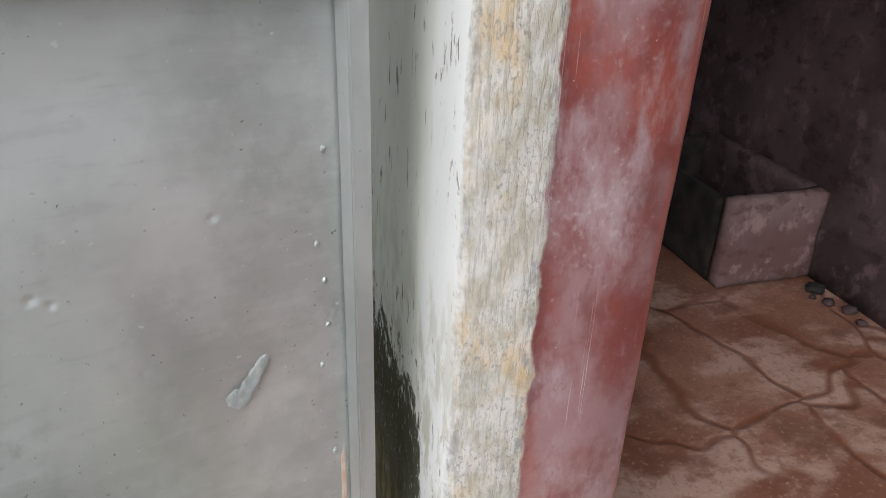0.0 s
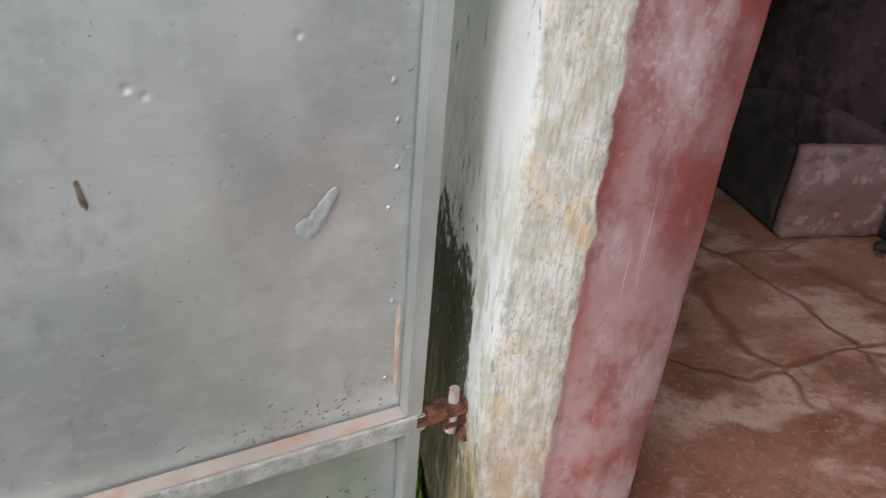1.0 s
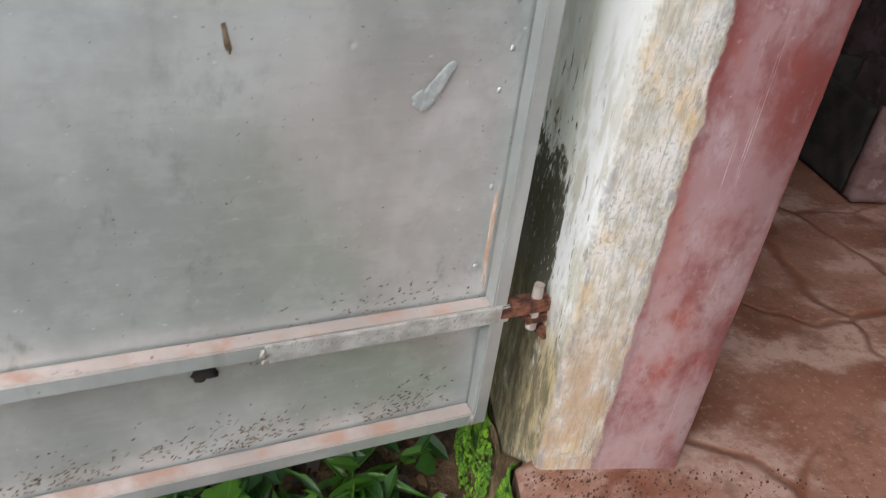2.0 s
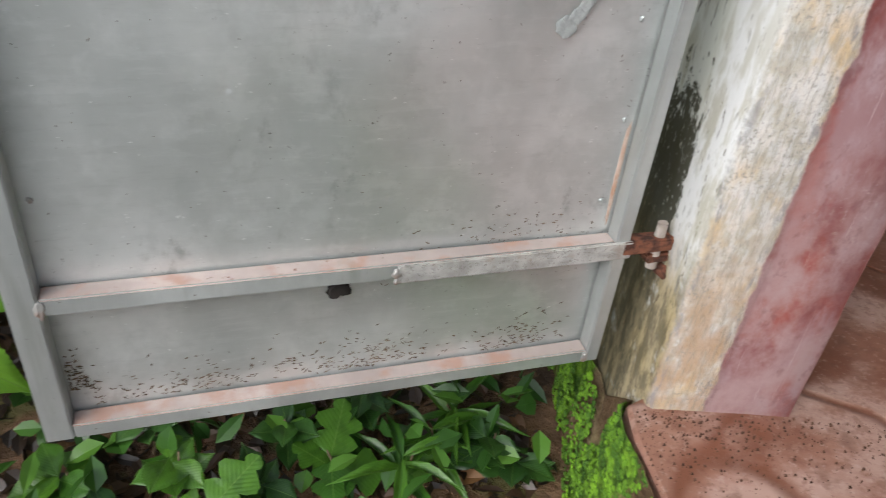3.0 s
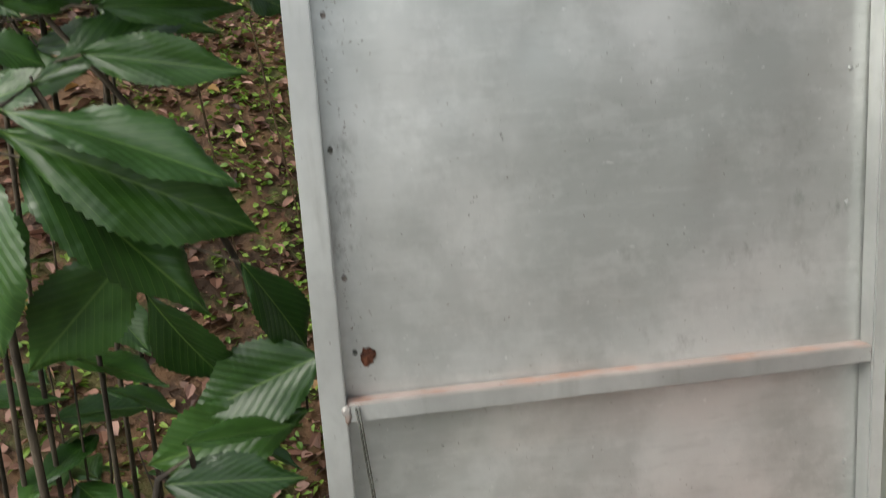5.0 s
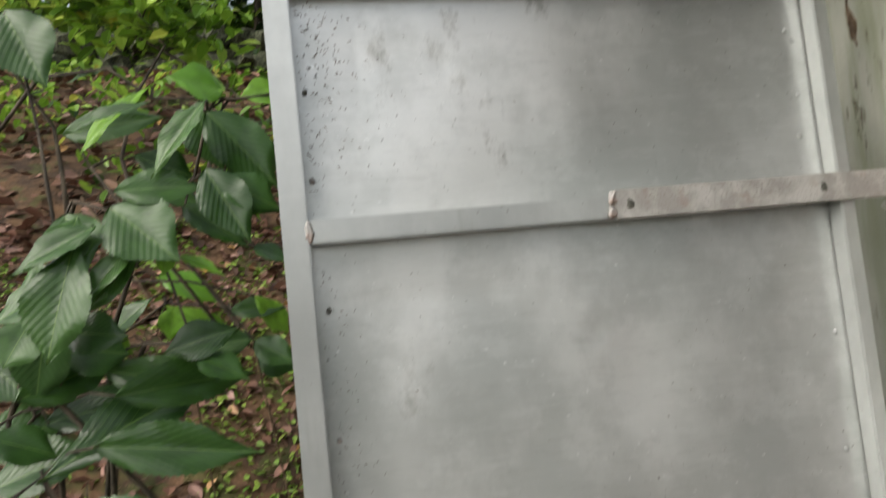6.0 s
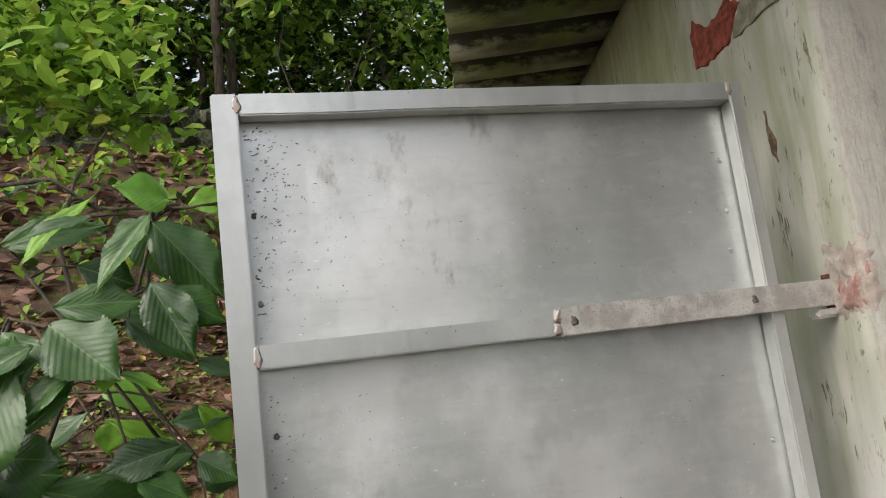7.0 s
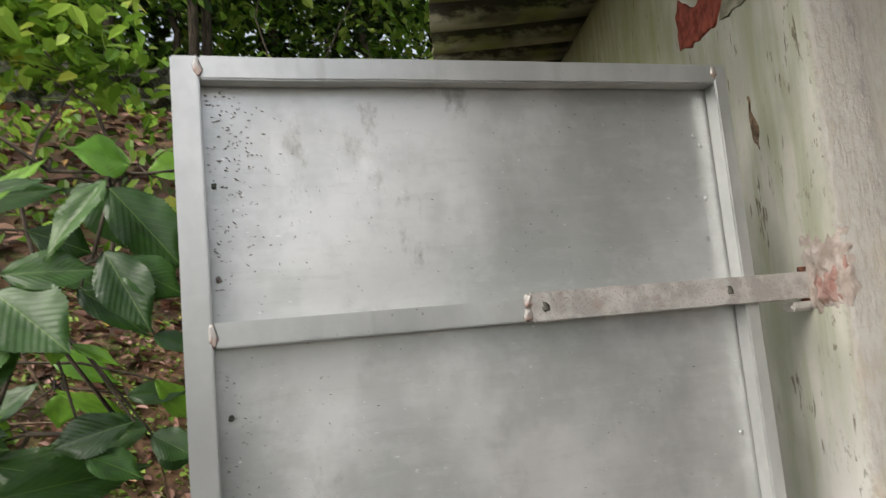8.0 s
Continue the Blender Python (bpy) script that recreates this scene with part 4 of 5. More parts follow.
part("bracket", bar(-0.014, 0.06, -0.008, 0.03, -0.022, -0.006, 0.004, 6, 0.004, 31), RUST, low_pin)
part("crust", move(lump(0.022, 4, (1.1, 0.9, 0.7)), Matrix.Translation((0.03, -0.006, -0.036))), RUST, low_pin, "crumbling rust", True)
up_pin = thing("hinge_pin", (0.088, 0.006, Z3), "iron hinge pin set in a rough cement patch on the wall", "hinge", "gate hinges")
part("pin", tube_along([(0, 0, -0.016), (0, 0, 0.0), (0.0, 0, 0.045)], 0.0085, 0.008, 10), RUST, up_pin)
part("bracket", bar(-0.038, 0.03, -0.012, 0.012, -0.018, -0.005, 0.004, 6, 0.003, 33), STRAP, up_pin)
# mortar smeared round the corner of the wall to hold the upper pin
patch = thing("cement_patch", (0, 0, 0), "crumbling pinkish cement patch round the upper hinge on the wall corner", "cement patch")
placed(patch)


def daub(name, s0, s1, z0, z1, thick, seed, material, label):
    """Mortar over the wall corner: s runs along the front for s > 0 and back along the side for s < 0."""
    bm = bmesh.new()
    nu, nv = int((s1 - s0) / 0.004), int((z1 - z0) / 0.004)
    net = []
    for i in range(nv + 1):
        line = []
        for j in range(nu + 1):
            s, z = s0 + (s1 - s0) * j / nu, z0 + (z1 - z0) * i / nv
            e = 1 - max(abs(2 * j / nu - 1), abs(2 * i / nv - 1)) ** 2
            p = Vector((s, z, seed))
            h = e * 1.5 - 0.62 + 0.75 * noise.noise(p * 22) + 0.5 * noise.noise(p * 60)
            t = thick * min(1.0, max(-0.6, h)) + 0.0035 * noise.noise(p * 95) * (h > 0)
            lean = 0.017 * (z - 0.6)
            if s > 0.012:
                q = (lean + s, -t, z)
            elif s < -0.012:
                q = (lean - t, -s, z)
            else:
                a = (s + 0.012) / 0.024 * math.pi / 2
                q = (lean + 0.012 - (0.012 + t) * math.cos(a), 0.012 - (0.012 + t) * math.sin(a), z)
            line.append(bm.verts.new(q))
        net.append(line)
    for a, b in zip(net, net[1:]):
        for j in range(nu):
            bm.faces.new((a[j], a[j + 1], b[j + 1], b[j]))
    return part(name, bm, material, patch, label, True)


daub("mortar", -0.135, 0.035, Z3 - 0.035, Z3 + 0.105, 0.006, 3, PATCH, "rough pinkish mortar")
daub("bare_brick", -0.085, 0.012, Z3 - 0.022, Z3 + 0.055, 0.0085, 9, plain("brick_dust", (0.24, 0.125, 0.10), (0.40, 0.28, 0.24), 40, 0.9, 0.8, 0.005), "reddish bare brick")
# loose grit on the slab
r = random.Random(12)
v, f = [], []
for _ in range(1000):
    a = Vector((abs(r.gauss(0.06, 0.24)) - 0.02, -abs(r.gauss(0.0, 0.07)) - 0.002, 0))
    s = 0.0006 + 0.0024 * r.random() ** 3
    k = len(v)
    v += [(a.x - s, a.y - s, 0.0), (a.x + s, a.y - s * 0.6, 0.0), (a.x, a.y + s, 0.0), (a.x, a.y, s * 1.3)]
    f += [(k, k + 1, k + 3), (k + 1, k + 2, k + 3), (k + 2, k, k + 3)]
grit = placed(raw("grit", v, f, plain("brown_grit", (0.04, 0.018, 0.010), (0.13, 0.065, 0.04), 90, 0.95)))
tagged(grit, "dark grit and crumbs on the red floor", "grit", "", "stuff")

# ---------------------------------------------------------------- ground and bank
HOUSE_INV = HOUSE.inverted()
PROFILE_Y = [-60, 0.2, 0.9, 1.35, 1.75, 2.15, 2.5, 3.2, 4.4, 6.0, 9.0, 16.0, 60.0]
PROFILE_Z = [-0.36, -0.36, -0.22, 0.05, 0.55, 1.15, 1.62, 2.15, 3.0, 3.95, 4.7, 6.0, 9.0]


def smooth(a, lo, hi):
    t = min(1.0, max(0.0, (a - lo) / (hi - lo)))
    return t * t * (3 - 2 * t)


def ground_z(x, y):
    h = HOUSE_INV @ Vector((x, y, 0))
    z = float(np.interp(y - 0.12 * (x + 1.0), PROFILE_Y, PROFILE_Z))
    clear = max(smooth(-h.x, 0.08, 0.75), smooth(h.y, 2.7, 3.6))
    z = -0.36 + (z + 0.36) * clear
    p = Vector((x, y, z))
    return z + 0.05 * noise.noise(p * 1.9) * min(1, abs(y) + 0.3) + 0.02 * noise.noise(p * 6)


gx = np.concatenate([np.linspace(-60, -5, 14), np.linspace(-4.6, 1.2, 84), np.linspace(1.8, 60, 14)])
gy = np.concatenate([np.linspace(-60, -2, 12), np.linspace(-1.6, 0.0, 14), np.linspace(0.06, 5.0, 92), np.linspace(5.3, 12, 24), np.linspace(14, 60, 12)])
verts = [(float(x), float(y), ground_z(float(x), float(y))) for y in gy for x in gx]
nx = len(gx)
faces = [(i * nx + j, i * nx + j + 1, (i + 1) * nx + j + 1, (i + 1) * nx + j) for i in range(len(gy) - 1) for j in range(nx - 1)]
ground = raw("ground", verts, faces, SOIL, None, True)
tagged(ground, "damp red-brown soil bank strewn with dead leaves", "ground", "", "structure")


def on_ground(count, seed, x0, x1, y0, y1, lift=0.0, keep=None):
    r = random.Random(seed)
    out = []
    while len(out) < count:
        x, y = r.uniform(x0, x1), r.uniform(y0, y1)
        h = HOUSE_INV @ Vector((x, y, 0))
        if h.x > -0.08 or (keep and not keep(x, y, r)):
            continue
        out.append((x, y, ground_z(x, y) + lift))
    return out


def clumped(scale, level):
    return lambda x, y, r: noise.noise(Vector((x * scale, y * scale, 3.3))) + r.uniform(-0.25, 0.25) > level


tagged(leaf_stuff("leaf_litter", on_ground(2200, 29, -1.6, 0.2, 0.0, 0.75, 0.008), 0.05, 0.028, SHADELITTER, 9, None, 0.45), "dead leaves darkened for the shade under the weeds", "leaf litter", "", "stuff")
tagged(leaf_stuff("leaf_litter", on_ground(8000, 21, -3.2, 0.2, 0.75, 3.2, 0.012), 0.066, 0.040, LITTER, 3, None, 0.35), "pinkish brown dead leaves littering the soil", "leaf litter", "", "stuff")
tagged(leaf_stuff("leaf_litter", on_ground(3000, 22, -5.0, 0.8, 3.0, 6.2, 0.015), 0.11, 0.06, LITTER, 4, None, 0.35), "brown dead leaves on the upper bank", "leaf litter", "", "stuff")
tagged(leaf_stuff("seedlings", on_ground(5200, 23, -2.6, 0.0, 0.7, 3.2, 0.02, clumped(2.6, 0.06)), 0.034, 0.020, SEEDLING, 5, None, 0.3), "tiny light green seedlings on the soil bank", "seedlings", "", "stuff")
tagged(leaf_stuff("undergrowth", [(x, y, z + abs(math.sin(i * 7.7)) * 0.10) for i, (x, y, z) in enumerate(on_ground(480, 24, -1.5, 0.12, 0.02, 0.75, 0.02))], 0.06, 0.036, WEED, 6), "dark green weeds crowding behind the gate", "weeds", "", "stuff")
tagged(leaf_stuff("undergrowth", [(x, y, z + abs(math.sin(i * 5.1)) * 0.16) for i, (x, y, z) in enumerate(on_ground(1500, 25, -5.0, 0.9, 3.0, 6.0, 0.03, clumped(1.4, 0.05)))], 0.10, 0.06, BRIGHTLEAF, 7), "leafy green undergrowth on the upper bank", "undergrowth", "", "stuff")

tagged(leaf_stuff("seedlings", on_ground(2400, 26, -1.25, -0.45, 0.75, 2.5, 0.02), 0.034, 0.022, SEEDLING, 8, None, 0.3), "light green seedlings among dead leaves beside the gate", "seedlings", "", "stuff")

# row of dark stones along the top of the bank
stone_meshes = []
for i in range(5):
    bm = lump(1.0, i + 60, (1, 0.7, 0.62), 2, 0.5)
    me = bpy.data.meshes.new("stone")
    bm.to_mesh(me)
    bm.free()
    me.materials.append(STONE)
    stone_meshes.append(me)
stones = thing("dry_stone_wall", (-2.2, 5.9, ground_z(-2.2, 5.9)), "low dark mossy dry-stone wall under the trees", "stone wall")
r = random.Random(31)
for i in range(46):
    o = new("stone", stone_meshes[i % 5])
    o.parent = stones
    x = -3.4 + 0.29 * (i % 23) + r.uniform(-0.05, 0.05)
    s = r.uniform(0.16, 0.25)
    o.location = (x, 0.25 + r.uniform(-0.08, 0.08), ground_z(x - 2.2, 6.15) - stones.location.z + 0.08 + (i // 23) * 0.24)
    o.scale = (s, s, s)
    o.rotation_euler = (0, 0, r.uniform(0, 6))

# ---------------------------------------------------------------- plants with large leaves


def leaf_mesh(name, material, profile, droop, nx=44, ny=4, fold=0.14, veins=11):
    """A unit leaf along x with a folded blade, drooping tip and puckered side veins."""
    v, f = [], []
    for i in range(nx + 1):
        t = i / nx
        w = profile(t) * (1 + (0.035 if i % 2 else -0.035) * min(1, 4 * t, 6 * (1 - t)))
        for j in range(-ny, ny + 1):
            s = j / ny
            y = 0.5 * w * s
            pucker = 0.006 * math.cos(2 * math.pi * (veins * t - 4.5 * abs(y))) * abs(s) * (1 - 0.3 * abs(s))
            z = fold * abs(y) * (1 - 0.6 * abs(s)) * 1.6 - droop * t * t + pucker + 0.018 * math.sin(9 * t + 3 * s) * abs(s) + 0.008 * math.sin(23 * t + 5 * s) * s * s
            v.append((t, y, z))
    n = 2 * ny + 1
    for i in range(nx):
        for j in range(n - 1):
            a = i * n + j
            f.append((a, a + n, a + n + 1, a + 1))
    me = bpy.data.meshes.new(name)
    me.from_pydata(v, [], f)
    me.polygons.foreach_set("use_smooth", [True] * len(f))
    me.materials.append(material)
    return me


def ellipse(t):
    return max(0.012, math.sin(math.pi * t ** 0.85) ** 0.85 * (1 - 0.55 * max(0.0, t - 0.62) / 0.38))


def obovate(t):
    return max(0.012, math.sin(math.pi * min(1, t ** 1.25)) ** 0.9 * (1 - 0.45 * max(0.0, t - 0.75) / 0.25))


def lance(t):
    return max(0.01, math.sin(math.pi * t ** 0.7) ** 1.1)


def lobed(t):
    return max(0.015, (0.45 + 0.55 * abs(math.sin(math.pi * 2.5 * t))) * math.sin(math.pi * t ** 0.8) ** 0.6)


LEAVES = {
    "dark": [leaf_mesh("leaf", DARKLEAF, ellipse, 0.10), leaf_mesh("leaf", DARKLEAF, obovate, 0.16), leaf_mesh("leaf", DARKLEAF, ellipse, 0.04)],
    "lime": [leaf_mesh("leaf", LIMELEAF, ellipse, 0.08), leaf_mesh("leaf", LIMELEAF, obovate, 0.13)],
    "pale": [leaf_mesh("leaf", PALELEAF, ellipse, 0.10), leaf_mesh("leaf", PALELEAF, obovate, 0.12)],
    "fresh": [leaf_mesh("leaf", WEEDLEAF, ellipse, 0.10), leaf_mesh("leaf", WEEDLEAF, obovate, 0.14)],
    "blade": [leaf_mesh("leaf", WEEDLEAF, lance, 0.25, 12, 2, 0.3, 0)],
    "star": [leaf_mesh("leaf", WEEDLEAF, lobed, 0.08, 20, 2, 0.05, 5)],
}


def grow_leaf(parent, base, tip, width, tone, r, facing=(0.1, -0.85, 0.5)):
    base, tip = Vector(base), Vector(tip)
    ax = tip - base
    ln = ax.length
    ax.normalize()
    nm = Vector(facing) + Vector((r.gauss(0, 0.22), r.gauss(0, 0.2), r.gauss(0, 0.2)))
    ay = nm.cross(ax).normalized()
    az = ax.cross(ay)
    o = new("leaf", r.choice(LEAVES[tone]))
    o.parent = parent
    o.matrix_basis = Matrix.Translation(base - parent.location) @ Matrix((ax, ay, az)).transposed().to_4x4() @ Matrix.Diagonal((ln, width, ln, 1))
    return o


def big_plant(rows, tones, stem, label, seed, thickness=0.009):
    """Leaves as rows of base, tip and width; a stem from the soil through the given points; stalks to the leaves."""
    r = random.Random(seed)
    foot = Vector(stem[0])
    foot.z = ground_z(foot.x, foot.y) - 0.02
    ob = thing("shrub", foot, label, "shrub")
    pts = [Vector((0, 0, 0))] + [Vector(p) - foot for p in stem]
    part("stem", tube_along(pts, thickness, thickness * 0.45, 7), BARK, ob, "", True)
    for i, (bx, by, bz, tx, ty, tz, w) in enumerate(rows):
        grow_leaf(ob, (bx, by, bz), (tx, ty, tz), w * 1.3, tones[i % len(tones)], r)
        b = Vector((bx, by, bz)) - foot
        near = min(pts[1:], key=lambda p: (p - b).length)
        if (near - b).length > 0.012:
            mid = near.lerp(b, 0.5) + Vector((0, 0.01, 0.012))
            part("stalk", tube_along([near, mid, b + (Vector((tx, ty, tz)) - foot - b) * 0.03], 0.003, 0.002, 5), BARK, ob)
    return ob


WHORL = [
    (-1.216, 0.280, 1.384, -0.872, 0.200, 1.286, 0.092),
    (-1.228, 0.280, 1.359, -0.863, 0.250, 1.187, 0.127),
    (-1.170, 0.280, 1.414, -0.936, 0.360, 1.554, 0.077),
    (-1.089, 0.280, 1.458, -0.848, 0.280, 1.419, 0.063),
    (-1.255, 0.280, 1.344, -1.246, 0.180, 1.041, 0.117),
    (-1.193, 0.280, 1.320, -0.945, 0.280, 1.053, 0.130),
    (-1.065, 0.280, 1.153, -1.238, 0.280, 0.978, 0.109),
    (-1.046, 0.280, 1.095, -0.957, 0.330, 0.896, 0.094),
    (-0.899, 0.280, 1.133, -0.796, 0.330, 0.956, 0.071),
]
LOWER = [
    (-0.791, 0.300, 0.957, -1.026, 0.300, 0.869, 0.112),
    (-0.810, 0.300, 0.868, -1.102, 0.300, 0.789, 0.112),
    (-1.257, 0.300, 1.490, -1.146, 0.300, 1.458, 0.057),
    (-1.200, 0.300, 1.536, -1.072, 0.400, 1.586, 0.059),
    (-1.061, 0.300, 1.525, -0.851, 0.400, 1.541, 0.060),
    (-1.145, 0.300, 1.681, -1.177, 0.300, 1.525, 0.067),
]
SPRIG = [
    (-1.002, 0.500, 1.660, -1.015, 0.500, 1.600, 0.038),
    (-1.021, 0.500, 1.666, -0.899, 0.500, 1.605, 0.027),
    (-1.038, 0.500, 1.682, -1.124, 0.500, 1.623, 0.040),
    (-0.905, 0.500, 1.643, -0.803, 0.500, 1.646, 0.037),
    (-1.132, 0.500, 1.640, -1.079, 0.500, 1.582, 0.032),
]
BRANCHL = [
    (-0.876, 0.400, 2.025, -0.953, 0.350, 2.046, 0.069),
    (-0.892, 0.400, 1.986, -0.798, 0.400, 1.848, 0.093),
    (-0.905, 0.400, 1.992, -0.979, 0.400, 1.962, 0.037),
    (-0.848, 0.400, 2.013, -0.780, 0.400, 2.030, 0.039),
    (-1.063, 0.400, 2.074, -1.133, 0.400, 2.061, 0.035),
    (-0.994, 0.400, 2.043, -1.112, 0.350, 1.935, 0.036),
]
BROAD = [
    (-1.045, 0.280, 1.813, -0.941, 0.220, 1.724, 0.087),
    (-1.037, 0.280, 1.838, -0.901, 0.280, 1.842, 0.048),
    (-0.900, 0.280, 1.864, -0.837, 0.240, 1.742, 0.061),
    (-0.880, 0.280, 1.845, -0.786, 0.280, 1.796, 0.060),
    (-1.005, 0.280, 1.746, -1.078, 0.230, 1.658, 0.036),
    (-0.837, 0.280, 1.735, -0.780, 0.280, 1.711, 0.042),
    (-1.110, 0.280, 1.808, -1.071, 0.230, 1.720, 0.067),
    (-0.966, 0.280, 1.740, -0.973, 0.280, 1.702, 0.022),
    (-0.949, 0.280, 1.731, -0.880, 0.280, 1.697, 0.018),
]
SHADE = [
    (-0.865, 0.450, 1.590, -1.027, 0.450, 1.581, 0.055),
    (-1.082, 0.450, 1.607, -1.183, 0.450, 1.600, 0.058),
    (-0.857, 0.450, 1.561, -0.789, 0.450, 1.531, 0.057),
    (-1.117, 0.450, 1.563, -0.911, 0.450, 1.503, 0.062),
    (-1.045, 0.450, 1.932, -0.946, 0.450, 1.893, 0.056),
    (-1.158, 0.450, 1.976, -0.987, 0.450, 2.009, 0.054),
]
LOWPLANT = [
    (-0.954, 0.100, 0.240, -0.784, 0.120, 0.147, 0.066),
    (-0.932, 0.080, 0.179, -0.797, 0.080, 0.024, 0.064),
    (-0.973, 0.160, 0.272, -0.814, 0.180, 0.225, 0.054),
    (-0.976, 0.240, 0.308, -0.916, 0.240, 0.275, 0.045),
    (-1.011, 0.240, 0.281, -0.934, 0.240, 0.244, 0.053),
    (-0.987, 0.280, 0.354, -0.915, 0.300, 0.373, 0.046),
    (-0.904, 0.200, 0.397, -0.829, 0.220, 0.309, 0.028),
    (-1.055, 0.200, 0.210, -0.968, 0.200, 0.217, 0.070),
    (-1.032, 0.200, -0.005, -0.926, 0.200, -0.209, 0.068),
]
NEARPLANT = [
    (-0.929, -0.020, 0.253, -0.877, -0.060, 0.048, 0.078),
    (-0.967, -0.020, 0.259, -0.947, -0.060, 0.024, 0.069),
]
TALLPLANT = [
    (-0.986, 0.150, 0.814, -0.941, 0.070, 0.542, 0.090),
    (-1.021, 0.150, 0.835, -0.816, 0.150, 0.820, 0.063),
    (-0.954, 0.150, 0.568, -0.827, 0.250, 0.629, 0.051),
    (-0.989, 0.150, 0.893, -0.822, 0.250, 0.868, 0.035),
    (-1.089, 0.150, 0.529, -0.964, 0.150, 0.685, 0.067),
]
CROWDED = [
    (-1.318, 0.420, 1.449, -1.183, 0.420, 1.494, 0.079),
    (-1.329, 0.450, 1.573, -1.215, 0.500, 1.597, 0.069),
    (-1.266, 0.400, 1.655, -1.178, 0.400, 1.711, 0.059),
    (-1.203, 0.420, 1.486, -1.029, 0.450, 1.515, 0.070),
    (-1.264, 0.360, 1.400, -1.105, 0.360, 1.459, 0.077),
    (-1.298, 0.400, 1.621, -1.196, 0.350, 1.529, 0.068),
    (-1.193, 0.500, 1.615, -1.245, 0.500, 1.772, 0.065),
    (-1.351, 0.400, 1.243, -1.253, 0.400, 1.112, 0.083),
    (-1.046, 0.600, 1.730, -0.927, 0.600, 1.669, 0.046),
    (-0.861, 0.500, 1.670, -0.799, 0.500, 1.596, 0.039),
]
DENSE = [
    (-0.901, 0.360, 1.978, -0.791, 0.340, 1.840, 0.077),
    (-0.924, 0.400, 1.989, -0.883, 0.380, 1.883, 0.065),
    (-0.896, 0.300, 1.979, -0.984, 0.260, 1.860, 0.040),
    (-0.980, 0.300, 1.980, -1.105, 0.280, 1.945, 0.027),
    (-0.910, 0.340, 1.854, -0.786, 0.320, 1.794, 0.054),
    (-0.946, 0.330, 1.817, -0.843, 0.290, 1.739, 0.047),
    (-1.033, 0.380, 1.859, -0.917, 0.360, 1.835, 0.043),
    (-1.017, 0.260, 1.746, -1.075, 0.220, 1.674, 0.035),
    (-0.869, 0.320, 1.611, -0.983, 0.290, 1.590, 0.050),
    (-0.854, 0.360, 1.586, -0.788, 0.340, 1.546, 0.041),
    (-1.112, 0.260, 1.629, -1.023, 0.240, 1.619, 0.056),
    (-1.105, 0.240, 1.731, -1.086, 0.260, 1.804, 0.052),
    (-0.872, 0.400, 2.025, -0.967, 0.400, 2.065, 0.051),
    (-0.937, 0.300, 1.571, -0.856, 0.280, 1.536, 0.046),
]
TOOTHED = [
    (-1.055, 0.240, 1.781, -1.169, 0.210, 1.723, 0.041),
    (-1.083, 0.240, 1.767, -1.125, 0.190, 1.593, 0.078),
    (-1.187, 0.300, 2.139, -1.123, 0.260, 2.009, 0.081),
    (-1.161, 0.340, 1.602, -1.048, 0.340, 1.598, 0.076),
    (-1.147, 0.240, 1.657, -1.183, 0.210, 1.590, 0.058),
]
big_plant(CROWDED, ["dark", "dark", "pale", "dark", "dark", "dark", "pale", "dark", "lime", "lime"], [(-1.42, 0.6, 0.5), (-1.36, 0.5, 1.1), (-1.30, 0.44, 1.42), (-1.22, 0.43, 1.5), (-1.28, 0.45, 1.62), (-1.1, 0.55, 1.72)], "crowded shrub with large dark green toothed leaves", 10, 0.006)
big_plant(WHORL, ["pale", "dark", "dark", "dark", "pale", "dark", "dark", "dark", "dark"], [(-1.30, 0.45, 0.3), (-1.29, 0.38, 0.9), (-1.264, 0.30, 1.30), (-1.242, 0.30, 1.376), (-1.17, 0.30, 1.42), (-1.06, 0.31, 1.16)], "shrub with a whorl of large dark glossy veined leaves", 1)
big_plant(LOWER, ["dark", "dark", "dark", "dark", "dark", "pale"], [(-1.05, 0.62, 0.4), (-0.98, 0.45, 0.75), (-0.83, 0.34, 0.93), (-1.0, 0.40, 1.3), (-1.15, 0.34, 1.52), (-1.15, 0.33, 1.66)], "leaning shrub with broad dark green leaves", 2)
big_plant(SPRIG, ["lime", "lime", "pale", "pale", "lime"], [(-1.2, 0.75, 1.2), (-1.12, 0.60, 1.62), (-1.02, 0.52, 1.67), (-0.91, 0.51, 1.648)], "thin sprig with bright yellow-green leaves", 3, 0.004)
big_plant(BRANCHL, ["lime", "dark", "pale", "lime", "pale", "lime"], [(-1.55, 0.8, 1.2), (-1.35, 0.55, 1.95), (-1.175, 0.40, 2.064), (-1.063, 0.40, 2.074), (-0.995, 0.40, 2.018), (-0.848, 0.40, 2.010), (-0.786, 0.40, 2.016)], "bare crooked branch with a few large green leaves", 4, 0.0055)
big_plant(BROAD, ["pale", "dark", "dark", "dark", "pale", "pale", "dark", "lime", "lime"], [(-1.22, 0.55, 1.0), (-1.18, 0.40, 1.70), (-1.10, 0.30, 1.83), (-1.02, 0.29, 1.80), (-0.90, 0.29, 1.86)], "shrub with broad pale green toothed leaves", 5, 0.006)
big_plant(SHADE, ["dark", "dark", "dark", "dark", "dark", "pale"], [(-1.3, 0.9, 0.8), (-1.15, 0.6, 1.45), (-1.05, 0.47, 1.60), (-0.90, 0.46, 1.585), (-1.12, 0.47, 1.92)], "shaded shrub with dark drooping leaves", 6, 0.007)
